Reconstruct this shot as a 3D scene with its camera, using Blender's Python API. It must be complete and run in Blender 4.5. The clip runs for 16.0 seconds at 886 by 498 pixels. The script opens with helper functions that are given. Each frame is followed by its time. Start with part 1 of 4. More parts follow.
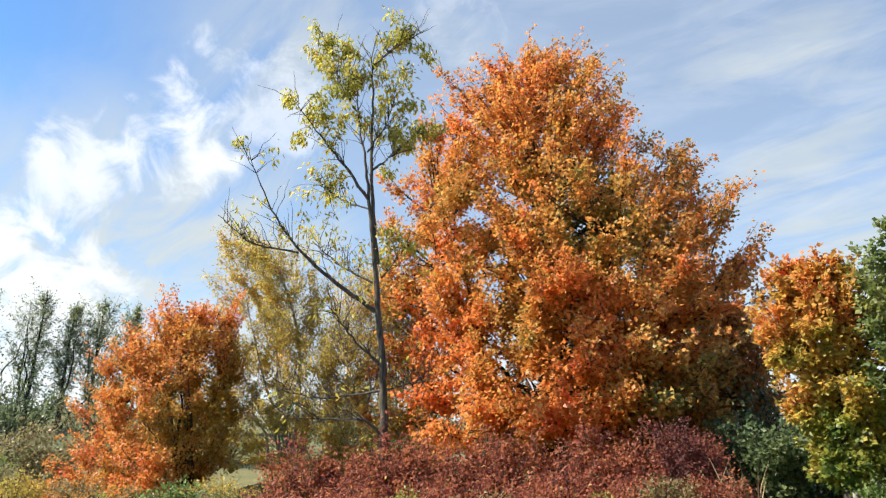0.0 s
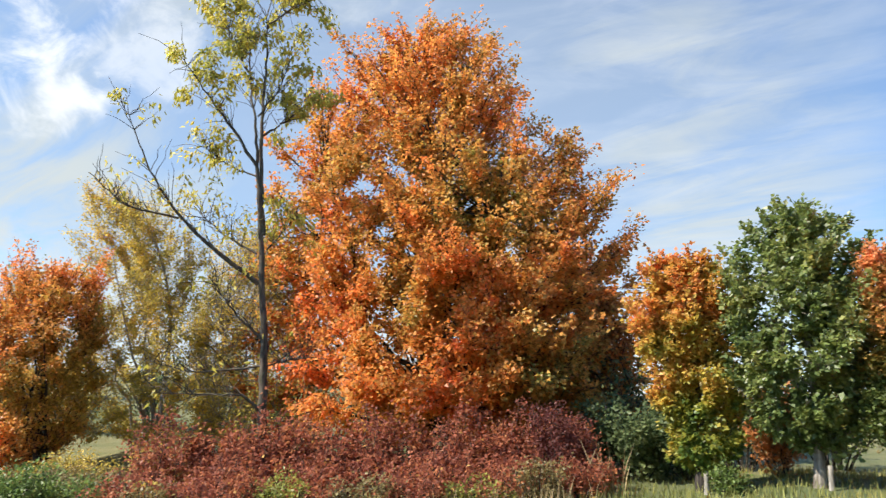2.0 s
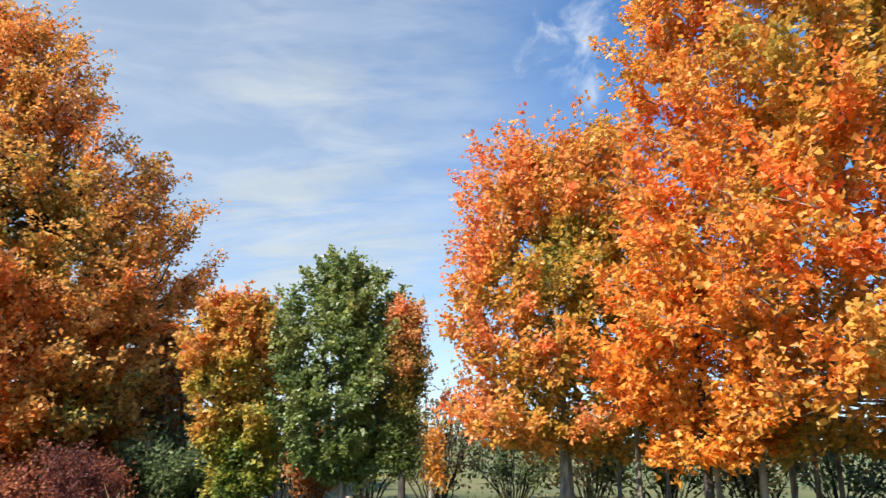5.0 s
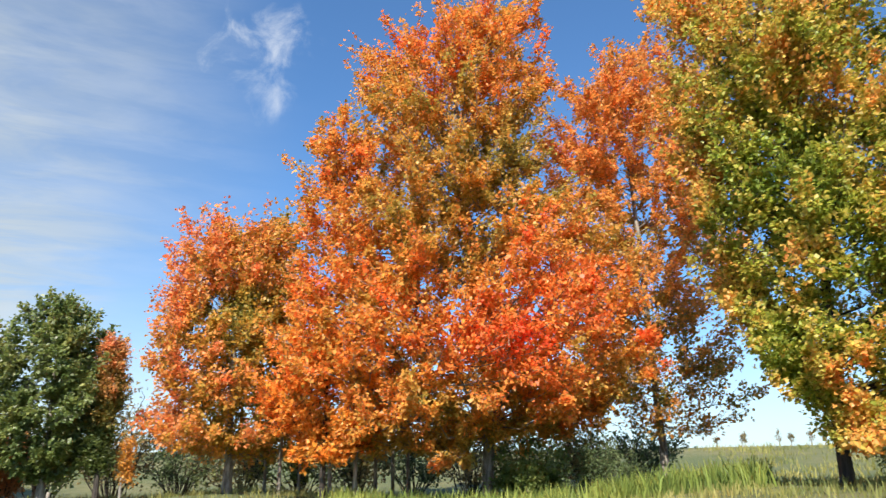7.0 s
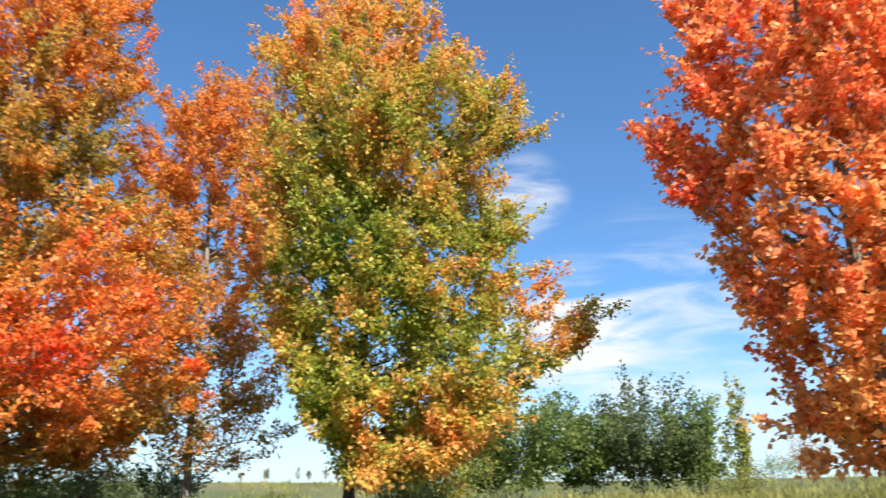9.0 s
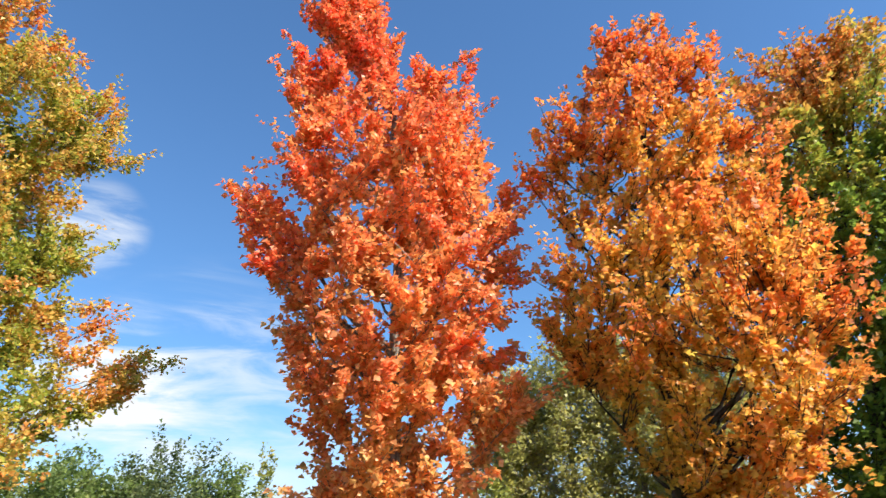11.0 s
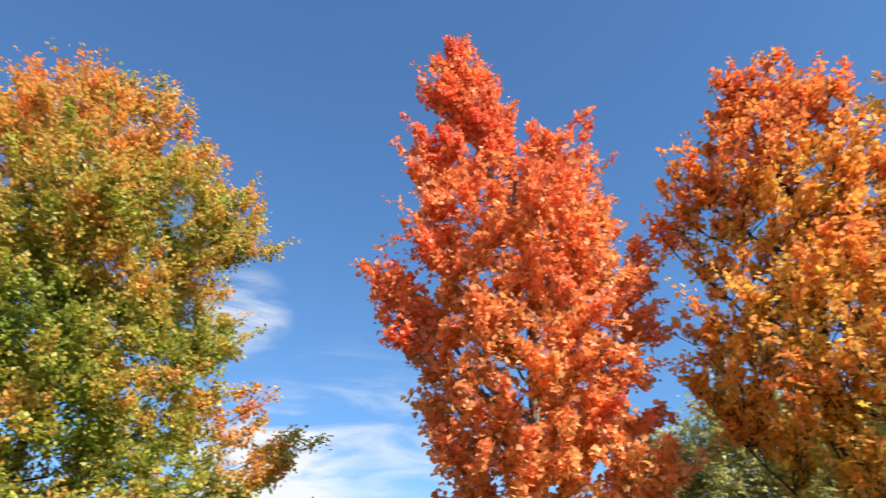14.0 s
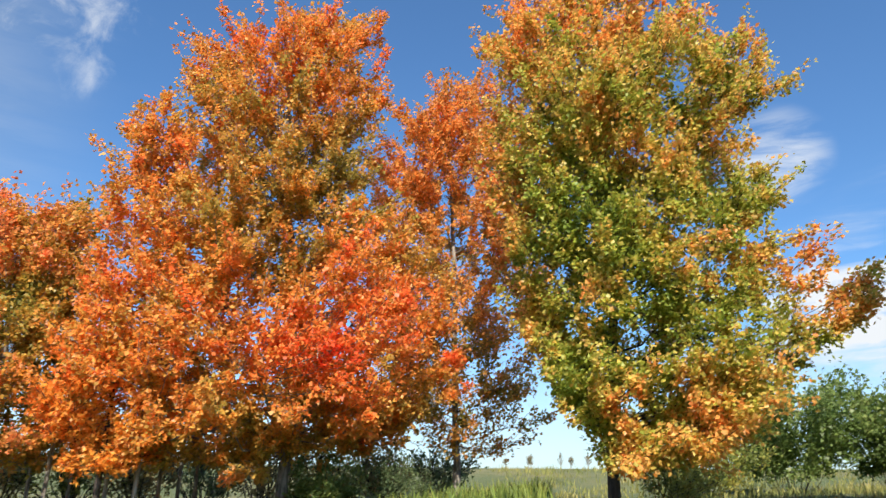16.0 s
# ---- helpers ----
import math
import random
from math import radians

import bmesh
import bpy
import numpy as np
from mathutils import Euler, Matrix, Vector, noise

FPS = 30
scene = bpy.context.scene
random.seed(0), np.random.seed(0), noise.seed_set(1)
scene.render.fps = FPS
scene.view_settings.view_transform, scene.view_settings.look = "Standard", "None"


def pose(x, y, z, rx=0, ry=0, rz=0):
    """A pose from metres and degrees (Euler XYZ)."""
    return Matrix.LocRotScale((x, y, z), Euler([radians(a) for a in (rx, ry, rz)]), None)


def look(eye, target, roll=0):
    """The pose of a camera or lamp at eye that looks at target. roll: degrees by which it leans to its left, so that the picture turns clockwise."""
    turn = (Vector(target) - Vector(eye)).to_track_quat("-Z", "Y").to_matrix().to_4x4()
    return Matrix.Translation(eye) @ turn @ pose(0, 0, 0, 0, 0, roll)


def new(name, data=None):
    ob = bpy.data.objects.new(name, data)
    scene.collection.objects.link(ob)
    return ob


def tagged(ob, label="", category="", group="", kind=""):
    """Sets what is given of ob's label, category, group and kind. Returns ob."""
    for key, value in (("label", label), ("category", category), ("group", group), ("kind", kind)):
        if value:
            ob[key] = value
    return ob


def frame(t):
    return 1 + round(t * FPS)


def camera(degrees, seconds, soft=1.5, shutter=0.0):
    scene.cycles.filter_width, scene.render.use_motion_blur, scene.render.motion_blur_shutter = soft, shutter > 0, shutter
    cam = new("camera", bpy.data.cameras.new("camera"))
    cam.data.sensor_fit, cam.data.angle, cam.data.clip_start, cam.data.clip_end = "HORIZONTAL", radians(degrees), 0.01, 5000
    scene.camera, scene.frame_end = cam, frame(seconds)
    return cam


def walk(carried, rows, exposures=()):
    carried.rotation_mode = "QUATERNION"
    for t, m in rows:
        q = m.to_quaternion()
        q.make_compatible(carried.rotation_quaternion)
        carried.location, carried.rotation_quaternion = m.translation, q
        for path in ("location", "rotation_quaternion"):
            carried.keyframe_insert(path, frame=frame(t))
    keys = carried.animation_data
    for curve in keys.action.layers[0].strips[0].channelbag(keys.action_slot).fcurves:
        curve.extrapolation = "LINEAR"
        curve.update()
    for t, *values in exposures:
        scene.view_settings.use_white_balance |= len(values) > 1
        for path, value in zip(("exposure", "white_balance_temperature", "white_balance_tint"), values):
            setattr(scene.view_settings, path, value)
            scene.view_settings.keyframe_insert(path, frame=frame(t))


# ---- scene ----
cam = camera(63.7, 16.0, soft=1.3, shutter=0.2)

# seconds, eye, then yaw (to the left from +y), pitch and roll in degrees
PATH = [
    (0, -0.122, 6.490, 1.631, 51.91, 15.28, 1.45),
    (0.5, -0.138, 6.516, 1.629, 51.45, 14.19, 1.74),
    (1, -0.237, 6.461, 1.668, 50.61, 12.74, 1.69),
    (1.5, -0.332, 6.468, 1.750, 48.02, 12.43, 2.34),
    (2, -0.393, 6.297, 1.992, 41.68, 12.65, 2.34),
    (2.5, -0.604, 6.131, 2.106, 34.64, 12.86, 1.24),
    (3, -0.678, 6.120, 2.022, 28.63, 13.45, 0.93),
    (3.2, -0.709, 6.032, 2.011, 26.69, 13.63, 1.01),
    (5.3, 0.668, 6.945, 1.957, 6.86, 16.80, 0.34),
    (5.5, 0.640, 7.053, 2.030, 4.16, 16.78, 0.07),
    (6, 0.240, 3.478, 1.754, -3.28, 15.14, -0.67),
    (6.5, 0.000, 0.000, 1.600, -10.75, 15.42, -0.25),
    (7, 0.000, 0.000, 1.600, -17.11, 17.51, -0.53),
    (7.5, 0.000, 0.000, 1.600, -22.86, 18.72, -0.40),
    (8, 0.000, 0.000, 1.600, -30.51, 19.06, 0.57),
    (8.5, 0.000, 0.000, 1.600, -40.49, 19.65, -0.02),
    (9, 0.000, 0.000, 1.600, -52.53, 19.79, -0.32),
    (9.5, 0.000, 0.000, 1.600, -65.01, 19.78, -0.58),
    (10, 0.000, 0.000, 1.600, -74.88, 19.90, 0.13),
    (10.2, 0.000, 0.000, 1.600, -77.83, 20.57, -0.24),
    (12.3, 0.000, 0.000, 1.600, -102.03, 29.34, -2.44),
    (12.5, 0.000, 0.000, 1.600, -103.32, 29.35, -2.99),
    (13, 0.000, 0.000, 1.600, -97.57, 29.39, -2.57),
    (13.5, 0.000, 0.000, 1.600, -88.24, 29.32, -2.02),
    (14, 0.000, 0.000, 1.600, -76.61, 29.84, -0.36),
    (14.5, 0.000, 0.000, 1.600, -60.90, 29.41, 2.76),
    (15, 0.000, 0.000, 1.600, -46.46, 26.89, 3.75),
    (15.5, 0.000, 0.000, 1.600, -37.68, 22.86, 2.08),
    (16, 0.000, 0.000, 1.600, -32.28, 18.72, 0.70),
]


def aim(x, y, z, yaw, pitch, roll):
    a, b = radians(yaw), radians(pitch)
    way = Vector((-math.sin(a) * math.cos(b), math.cos(a) * math.cos(b), math.sin(b)))
    return look((x, y, z), Vector((x, y, z)) + 10 * way, roll)


walk(cam, [(r[0], aim(*r[1:])) for r in PATH], exposures=[(0, 0.97), (3.5, 0.97), (5.5, 0.92), (6.5, 0.83), (8.5, 0.83), (9.5, 0.88), (12.5, 0.87), (14.5, 0.76), (16, 0.73)])

# ---- light ----
SUN_AZ, SUN_EL = 148.0, 44.0


def direction(az, el):
    a, b = radians(az), radians(el)
    return Vector((-math.sin(a) * math.cos(b), math.cos(a) * math.cos(b), math.sin(b)))


sun = new("sun", bpy.data.lights.new("sun", "SUN"))
sun.data.energy, sun.data.angle, sun.data.color = 5.0, radians(0.53), (1.0, 0.92, 0.80)
sun.matrix_world = look(direction(SUN_AZ, SUN_EL) * 80, (0, 0, 0))

world = bpy.data.worlds.new("sky")
scene.world = world
world.use_nodes = True


class Net:
    """Short hand for a node tree."""

    def __init__(self, tree):
        self.tree = tree
        tree.nodes.clear()

    def add(self, kind, ins=(), **attrs):
        n = self.tree.nodes.new(kind)
        for k, v in attrs.items():
            setattr(n, k, v)
        for k, v in dict(ins).items():
            if isinstance(v, bpy.types.NodeSocket):
                self.tree.links.new(v, n.inputs[k])
            else:
                n.inputs[k].default_value = v
        return n

    def math(self, op, a, b=0.0, c=0.0, clamp=False):
        return self.add("ShaderNodeMath", {0: a, 1: b, 2: c}, operation=op, use_clamp=clamp).outputs[0]

    def span(self, v, a, b, lo=0.0, hi=1.0, smooth=True):
        return self.add("ShaderNodeMapRange", {0: v, 1: a, 2: b, 3: lo, 4: hi}, interpolation_type="SMOOTHSTEP" if smooth else "LINEAR").outputs[0]

    def mix(self, f, a, b, blend="MIX"):
        n = self.add("ShaderNodeMix", {0: f, 6: a, 7: b}, data_type="RGBA", blend_type=blend)
        return n.outputs[2]

    def noise(self, at, scale, detail=4.0, rough=0.55, warp=0.0):
        return self.add("ShaderNodeTexNoise", {"Vector": at, "Scale": scale, "Detail": detail, "Roughness": rough, "Distortion": warp}).outputs[0]


def build_sky():
    n = Net(world.node_tree)
    sky = n.add("ShaderNodeTexSky", sky_type="NISHITA", sun_disc=False, sun_elevation=radians(SUN_EL), sun_rotation=radians(-SUN_AZ % 360),
                altitude=200, air_density=1.0, dust_density=0.6, ozone_density=2.2)
    at = n.add("ShaderNodeTexCoord").outputs["Generated"]
    xyz = n.add("ShaderNodeSeparateXYZ", {0: at})
    # high thin streaks lie on a sheet overhead
    lift = n.math("ADD", n.math("MAXIMUM", xyz.outputs[2], 0.0), 0.12)
    sheet = n.add("ShaderNodeCombineXYZ", {0: n.math("DIVIDE", xyz.outputs[0], lift), 1: n.math("DIVIDE", xyz.outputs[1], lift)}).outputs[0]
    turned = n.add("ShaderNodeMapping", {0: sheet, 2: (0, 0, radians(25)), 3: (0.35, 1.25, 1.0)}).outputs[0]
    thin = n.noise(turned, 1.3, 8, 0.62, 0.5)
    veil = n.span(thin, 0.46, 0.78)
    fluff = n.noise(at, 15.0, 10, 0.6, 0.5)
    wide = n.noise(at, 2.6, 4, 0.5)

    def near(az, el, inner, outer):
        d = direction(az, el)
        dot = n.add("ShaderNodeVectorMath", {0: at, 1: d}, operation="DOT_PRODUCT").outputs["Value"]
        return n.span(dot, math.cos(radians(outer)), math.cos(radians(inner)))

    # the veil is thick towards the north and thin towards the east
    north = near(42, 12, 6, 48)
    amount = n.math("MULTIPLY", veil, n.math("ADD", 0.01, n.math("MULTIPLY", north, 0.9)))
    mottle = n.span(n.noise(turned, 3.4, 7, 0.6, 0.8), 0.3, 0.66, 0.45, 1.1)
    amount = n.math("MAXIMUM", amount, n.math("MULTIPLY", n.math("MULTIPLY", n.span(wide, 0.2, 0.66), mottle), n.math("MULTIPLY", north, 0.9)))
    amount = n.math("MAXIMUM", amount, n.math("MULTIPLY", north, 0.45))
    amount = n.math("MAXIMUM", amount, n.math("MULTIPLY", n.math("MULTIPLY", near(74, 6, 8, 25), mottle), 0.85))
    thin_part, amount = n.math("MULTIPLY", amount, 1.0, clamp=True), 0.0
    # heaped clouds, each with ragged edges
    for az, el, inner, outer, lo, hi, power in CLOUDS:
        close = near(az, el, inner, outer)
        lump = n.math("ADD", close, n.math("MULTIPLY", n.math("SUBTRACT", fluff, 0.5), 5.5))
        amount = n.math("MAXIMUM", amount, n.math("MULTIPLY", n.math("MULTIPLY", n.span(lump, lo, hi), n.span(close, 0.0, 0.6)), power))
    # long wisps
    flat = n.add("ShaderNodeMapping", {0: at, 2: (0.25, 0, 0), 3: (1.0, 1.0, 4.5)}).outputs[0]
    wisp = n.noise(flat, 5.0, 7, 0.58, 0.6)
    for az, el, inner, outer, power in WISPS:
        amount = n.math("ADD", amount, n.math("MULTIPLY", n.math("MULTIPLY", n.span(wisp, 0.36, 0.66), near(az, el, inner, outer)), power))
    # pale haze low over the fields
    low = n.span(xyz.outputs[2], 0.02, 0.24, 0.52, 0.0)
    amount = n.math("MULTIPLY", amount, 1.0, clamp=True)
    amount = n.math("MULTIPLY_ADD", n.math("SUBTRACT", 1.0, amount), low, amount, clamp=True)
    deep = n.mix(1.0, sky.outputs[0], (0.65, 0.95, 1.17, 1), "MULTIPLY")
    veiled = n.mix(thin_part, deep, (3.75, 4.03, 3.95, 1))
    tone = n.mix(amount, veiled, (5.4, 5.65, 5.9, 1))
    back = n.add("ShaderNodeBackground", {"Color": tone, "Strength": 0.1})
    n.add("ShaderNodeOutputWorld", {0: back.outputs[0]})


# azimuth, elevation, inner and outer reach in degrees, edge, edge, cover
CLOUDS = [
    (81.8, 19.3, 0.2, 4.0, 0.25, 1.7, 0.85),
    (80.9, 17.3, 0.2, 4.3, 0.25, 1.7, 0.80),
    (76.9, 21.7, 0.2, 4.0, 0.25, 1.7, 0.85),
    (73.7, 25.0, 0.2, 3.7, 0.25, 1.7, 0.85),
    (72.9, 21.8, 0.2, 5.3, 0.25, 1.7, 0.95),
    (74.8, 20.2, 0.2, 4.0, 0.25, 1.7, 0.80),
    (66.8, 25.6, 0.2, 6.5, 0.25, 1.7, 0.55),
    (71.3, 29.0, 0.2, 3.4, 0.25, 1.7, 0.55),
    (69.6, 24.2, 0.2, 4.7, 0.25, 1.7, 0.50),
    (84.0, 6.5, 3.0, 12.0, 0.1, 1.2, 0.9),
    (50.6, 33.0, 0.2, 5.0, 0.6, 1.8, 0.25),
    (-1.2, 31.5, 0.2, 6.0, 0.5, 2.4, 0.65),
    (-90.5, 10.8, 0.4, 3.4, 0.4, 1.8, 0.8),
    (-60.5, 13.6, 0.6, 4.4, 0.35, 1.6, 0.9),
    (-63.0, 12.4, 0.6, 3.6, 0.35, 1.6, 0.8),
]
# azimuth, elevation, inner and outer reach, cover
WISPS = [(-62, 11.5, 0.5, 8.0, 0.8), (-70, 11.5, 0.5, 12.0, 0.6), (-59.5, 23.7, 0.6, 4.2, 0.7), (28, 24, 5, 32, 0.15)]
build_sky()

# ---- materials ----


def material(name):
    m = bpy.data.materials.new(name)
    m.use_nodes = True
    return m, Net(m.node_tree)


def bark(name, dark, light, scale=14.0, moss=0.0):
    m, n = material(name)
    at = n.add("ShaderNodeTexCoord").outputs["Object"]
    long = n.add("ShaderNodeMapping", {0: at, 3: (1.0, 1.0, 0.16)}).outputs[0]
    ridge = n.noise(long, scale, 6, 0.65, 0.4)
    blotch = n.noise(at, 1.7, 3)
    c = n.mix(n.span(ridge, 0.35, 0.68), (*dark, 1), (*light, 1))
    c = n.mix(n.span(blotch, 0.55, 0.75, 0, 0.6), c, (light[0] * 1.3, light[1] * 1.3, light[2] * 1.25, 1))
    if moss:
        c = n.mix(n.span(n.noise(at, 3.1, 4), 0.5, 0.7, 0, moss), c, (0.09, 0.10, 0.04, 1))
    bump = n.add("ShaderNodeBump", {"Strength": 0.7, "Distance": 0.03, "Height": ridge})
    b = n.add("ShaderNodeBsdfPrincipled", {"Base Color": c, "Roughness": 0.92, "Normal": bump.outputs[0]})
    n.add("ShaderNodeOutputMaterial", {0: b.outputs[0]})
    return m


def leaf(name, stops, patch=0.55, single=0.5, patches=0.6, bias=0.0, rise=None, side=None, front=None, core=None, spots=(), thin=0.52, rough=0.46, gloss=0.5):
    """Leaves that turn from colour to colour: leaf by leaf, bough by bough, and with height where rise gives (low, high, share)."""
    m, n = material(name)
    at = n.add("ShaderNodeTexCoord").outputs["Object"]
    one = n.add("ShaderNodeNewGeometry").outputs["Random Per Island"]
    v = n.math("MULTIPLY_ADD", n.math("SUBTRACT", one, 0.5), single * 0.45, 0.5 + bias)
    v = n.math("MULTIPLY_ADD", n.math("SUBTRACT", n.noise(at, patch, 3, 0.6, 0.3), 0.5), patches * 2.0, v)
    v = n.math("MULTIPLY_ADD", n.math("SUBTRACT", n.noise(at, 1.6, 3, 0.6), 0.5), patches * 1.5, v)
    if core:
        # leaves near the trunk turn later than those at the rim
        wide, high, share = core
        flat = n.add("ShaderNodeVectorMath", {0: at, 1: (1 / wide, 1 / wide, 2 / high), 2: (0, 0, -0.9)}, operation="MULTIPLY_ADD").outputs[0]
        out = n.add("ShaderNodeVectorMath", {0: flat}, operation="LENGTH").outputs["Value"]
        v = n.math("ADD", v, n.span(out, 0.35, 0.95, -share * 0.65, share * 0.35, False))
    if rise or side or front:
        xyz = n.add("ShaderNodeSeparateXYZ", {0: at})
        for axis, given in ((2, rise), (0, side), (1, front)):
            if given:
                lo, hi, share = given
                v = n.math("ADD", v, n.span(xyz.outputs[axis], lo, hi, -share / 2, share / 2, False))
    for x, z, wide, high, share in spots:
        # boughs that turned sooner or later than the rest
        away = n.add("ShaderNodeVectorMath", {0: at, 1: (1 / wide, 0, 1 / high), 2: (-x / wide, 0, -z / high)}, operation="MULTIPLY_ADD").outputs[0]
        far = n.add("ShaderNodeVectorMath", {0: away}, operation="LENGTH").outputs["Value"]
        ragged = n.math("MULTIPLY_ADD", n.math("SUBTRACT", n.noise(at, 0.9, 3), 0.5), 1.8, far)
        v = n.math("ADD", v, n.span(ragged, 0.35, 1.15, share, 0.0))
    ramp = n.add("ShaderNodeValToRGB", {0: v})
    el = ramp.color_ramp.elements
    while len(el) < len(stops):
        el.new(0.5)
    for e, (p, c) in zip(el, stops):
        e.position, e.color = p, (min(c[0] * 1.40, 0.92), c[1] * 1.39, c[2] * 1.36 + 0.012, 1)
    shade = n.math("MULTIPLY_ADD", n.math("FRACT", n.math("MULTIPLY", one, 37.0)), 0.6, 0.70)
    c = n.mix(1.0, ramp.outputs[0], shade, "MULTIPLY")
    b = n.add("ShaderNodeBsdfPrincipled", {"Base Color": c, "Roughness": rough, "Specular IOR Level": gloss})
    t = n.add("ShaderNodeBsdfTranslucent", {"Color": c})
    mix = n.add("ShaderNodeMixShader", {0: thin, 1: b.outputs[0], 2: t.outputs[0]})
    n.add("ShaderNodeOutputMaterial", {0: mix.outputs[0]})
    return m


def ground_material():
    m, n = material("meadow")
    at = n.add("ShaderNodeTexCoord").outputs["Object"]
    c = n.mix(n.span(n.noise(at, 0.10, 4), 0.35, 0.65), (0.065, 0.095, 0.026, 1), (0.17, 0.155, 0.062, 1))
    c = n.mix(n.span(n.noise(at, 0.9, 5), 0.45, 0.7, 0, 0.7), c, (0.06, 0.09, 0.022, 1))
    fine = n.noise(at, 22.0, 4, 0.7)
    c = n.mix(n.span(fine, 0.4, 0.7, 0, 0.5), c, (0.24, 0.22, 0.10, 1))
    bump = n.add("ShaderNodeBump", {"Strength": 0.8, "Distance": 0.06, "Height": fine})
    b = n.add("ShaderNodeBsdfPrincipled", {"Base Color": c, "Roughness": 0.95, "Normal": bump.outputs[0]})
    n.add("ShaderNodeOutputMaterial", {0: b.outputs[0]})
    return m


def road_material():
    m, n = material("worn_asphalt")
    at = n.add("ShaderNodeTexCoord").outputs["Object"]
    c = n.mix(n.span(n.noise(at, 0.8, 4), 0.4, 0.65), (0.085, 0.08, 0.078, 1), (0.15, 0.14, 0.13, 1))
    grit = n.noise(at, 90.0, 3, 0.7)
    c = n.mix(n.span(grit, 0.5, 0.75, 0, 0.5), c, (0.24, 0.23, 0.21, 1))
    bump = n.add("ShaderNodeBump", {"Strength": 0.5, "Distance": 0.01, "Height": grit})
    b = n.add("ShaderNodeBsdfPrincipled", {"Base Color": c, "Roughness": 0.85, "Normal": bump.outputs[0]})
    n.add("ShaderNodeOutputMaterial", {0: b.outputs[0]})
    return m


RED, OLIVE = (0.62, 0.075, 0.02), (0.22, 0.20, 0.03)

BARK_GREY = bark("grey_maple_bark", (0.12, 0.10, 0.08), (0.36, 0.32, 0.27))
BARK_DARK = bark("dark_bark", (0.022, 0.018, 0.015), (0.075, 0.06, 0.05), moss=0.3)
BARK_ASH = bark("ridged_ash_bark", (0.045, 0.035, 0.026), (0.15, 0.12, 0.088), moss=0.4)
BARK_PALE = bark("pale_bark", (0.20, 0.18, 0.15), (0.42, 0.39, 0.34))
M_GROUND, M_ROAD = ground_material(), road_material()

# ---- mesh helpers ----


def mesh(name, co, quads, mat, smooth=False):
    """A mesh of quads (or triangles) from arrays."""
    quads = np.asarray(quads, np.int32)
    me = bpy.data.meshes.new(name)
    k = quads.shape[1]
    me.vertices.add(len(co))
    me.vertices.foreach_set("co", np.ascontiguousarray(co, np.float32).ravel())
    me.loops.add(quads.size)
    me.loops.foreach_set("vertex_index", quads.ravel())
    me.polygons.add(len(quads))
    me.polygons.foreach_set("loop_start", np.arange(0, quads.size, k, dtype=np.int32))
    me.polygons.foreach_set("use_smooth", np.full(len(quads), smooth))
    me.materials.append(mat)
    me.update(calc_edges=True)
    return me


def part(name, me, parent, label="", kind=""):
    ob = new(name, me)
    ob.parent = parent
    return tagged(ob, label=label, kind=kind)


def thing(name, x, y, az, label, category, group="", z=None):
    """An Empty at a thing's foot, its x axis to the right of one who looks along az."""
    ob = new(name)
    ob.matrix_world = pose(x, y, ground_z(x, y) if z is None else z, 0, 0, az)
    return tagged(ob, label=label, category=category, group=group)


def tubes(lines, radii, sides=5):
    """Tapered tubes: lines (n, k, 3), radii (n, k). Returns points and quads."""
    lines, radii = np.asarray(lines, float), np.asarray(radii, float)
    n, k, _ = lines.shape
    way = np.gradient(lines, axis=1)
    way /= np.linalg.norm(way, axis=2, keepdims=True) + 1e-9
    ref = np.where(np.abs(way[..., 2:3]) > 0.8, np.array([1.0, 0, 0]), np.array([0, 0, 1.0]))
    u = np.cross(way, ref)
    u /= np.linalg.norm(u, axis=2, keepdims=True) + 1e-9
    w = np.cross(way, u)
    a = np.arange(sides) * 2 * np.pi / sides
    ring = u[:, :, None] * np.cos(a)[:, None] + w[:, :, None] * np.sin(a)[:, None]
    co = (lines[:, :, None] + ring * radii[:, :, None, None]).reshape(-1, 3)
    i = np.arange(n)[:, None, None] * k * sides + np.arange(k - 1)[None, :, None] * sides
    s, t = np.arange(sides)[None, None], (np.arange(sides)[None, None] + 1) % sides
    quads = np.stack([i + s, i + t, i + sides + t, i + sides + s], -1).reshape(-1, 4)
    return co, quads


def bend(a, b, k=7, sag=0.0, rng=None, wob=0.0):
    """Lines from a to b (n, 3) that leave steeply or sag on the way."""
    s = np.linspace(0, 1, k)[None, :, None]
    line = a[:, None] * (1 - s) + b[:, None] * s
    line[..., 2] += (sag * np.linalg.norm((b - a)[:, :2], axis=1))[:, None] * (s * (1 - s))[..., 0] * 4 * 0.25
    if rng is not None and wob:
        line[:, 1:-1] += rng.normal(0, wob, (len(a), k - 2, 3)) * np.linalg.norm(b - a, axis=1)[:, None, None]
    return line


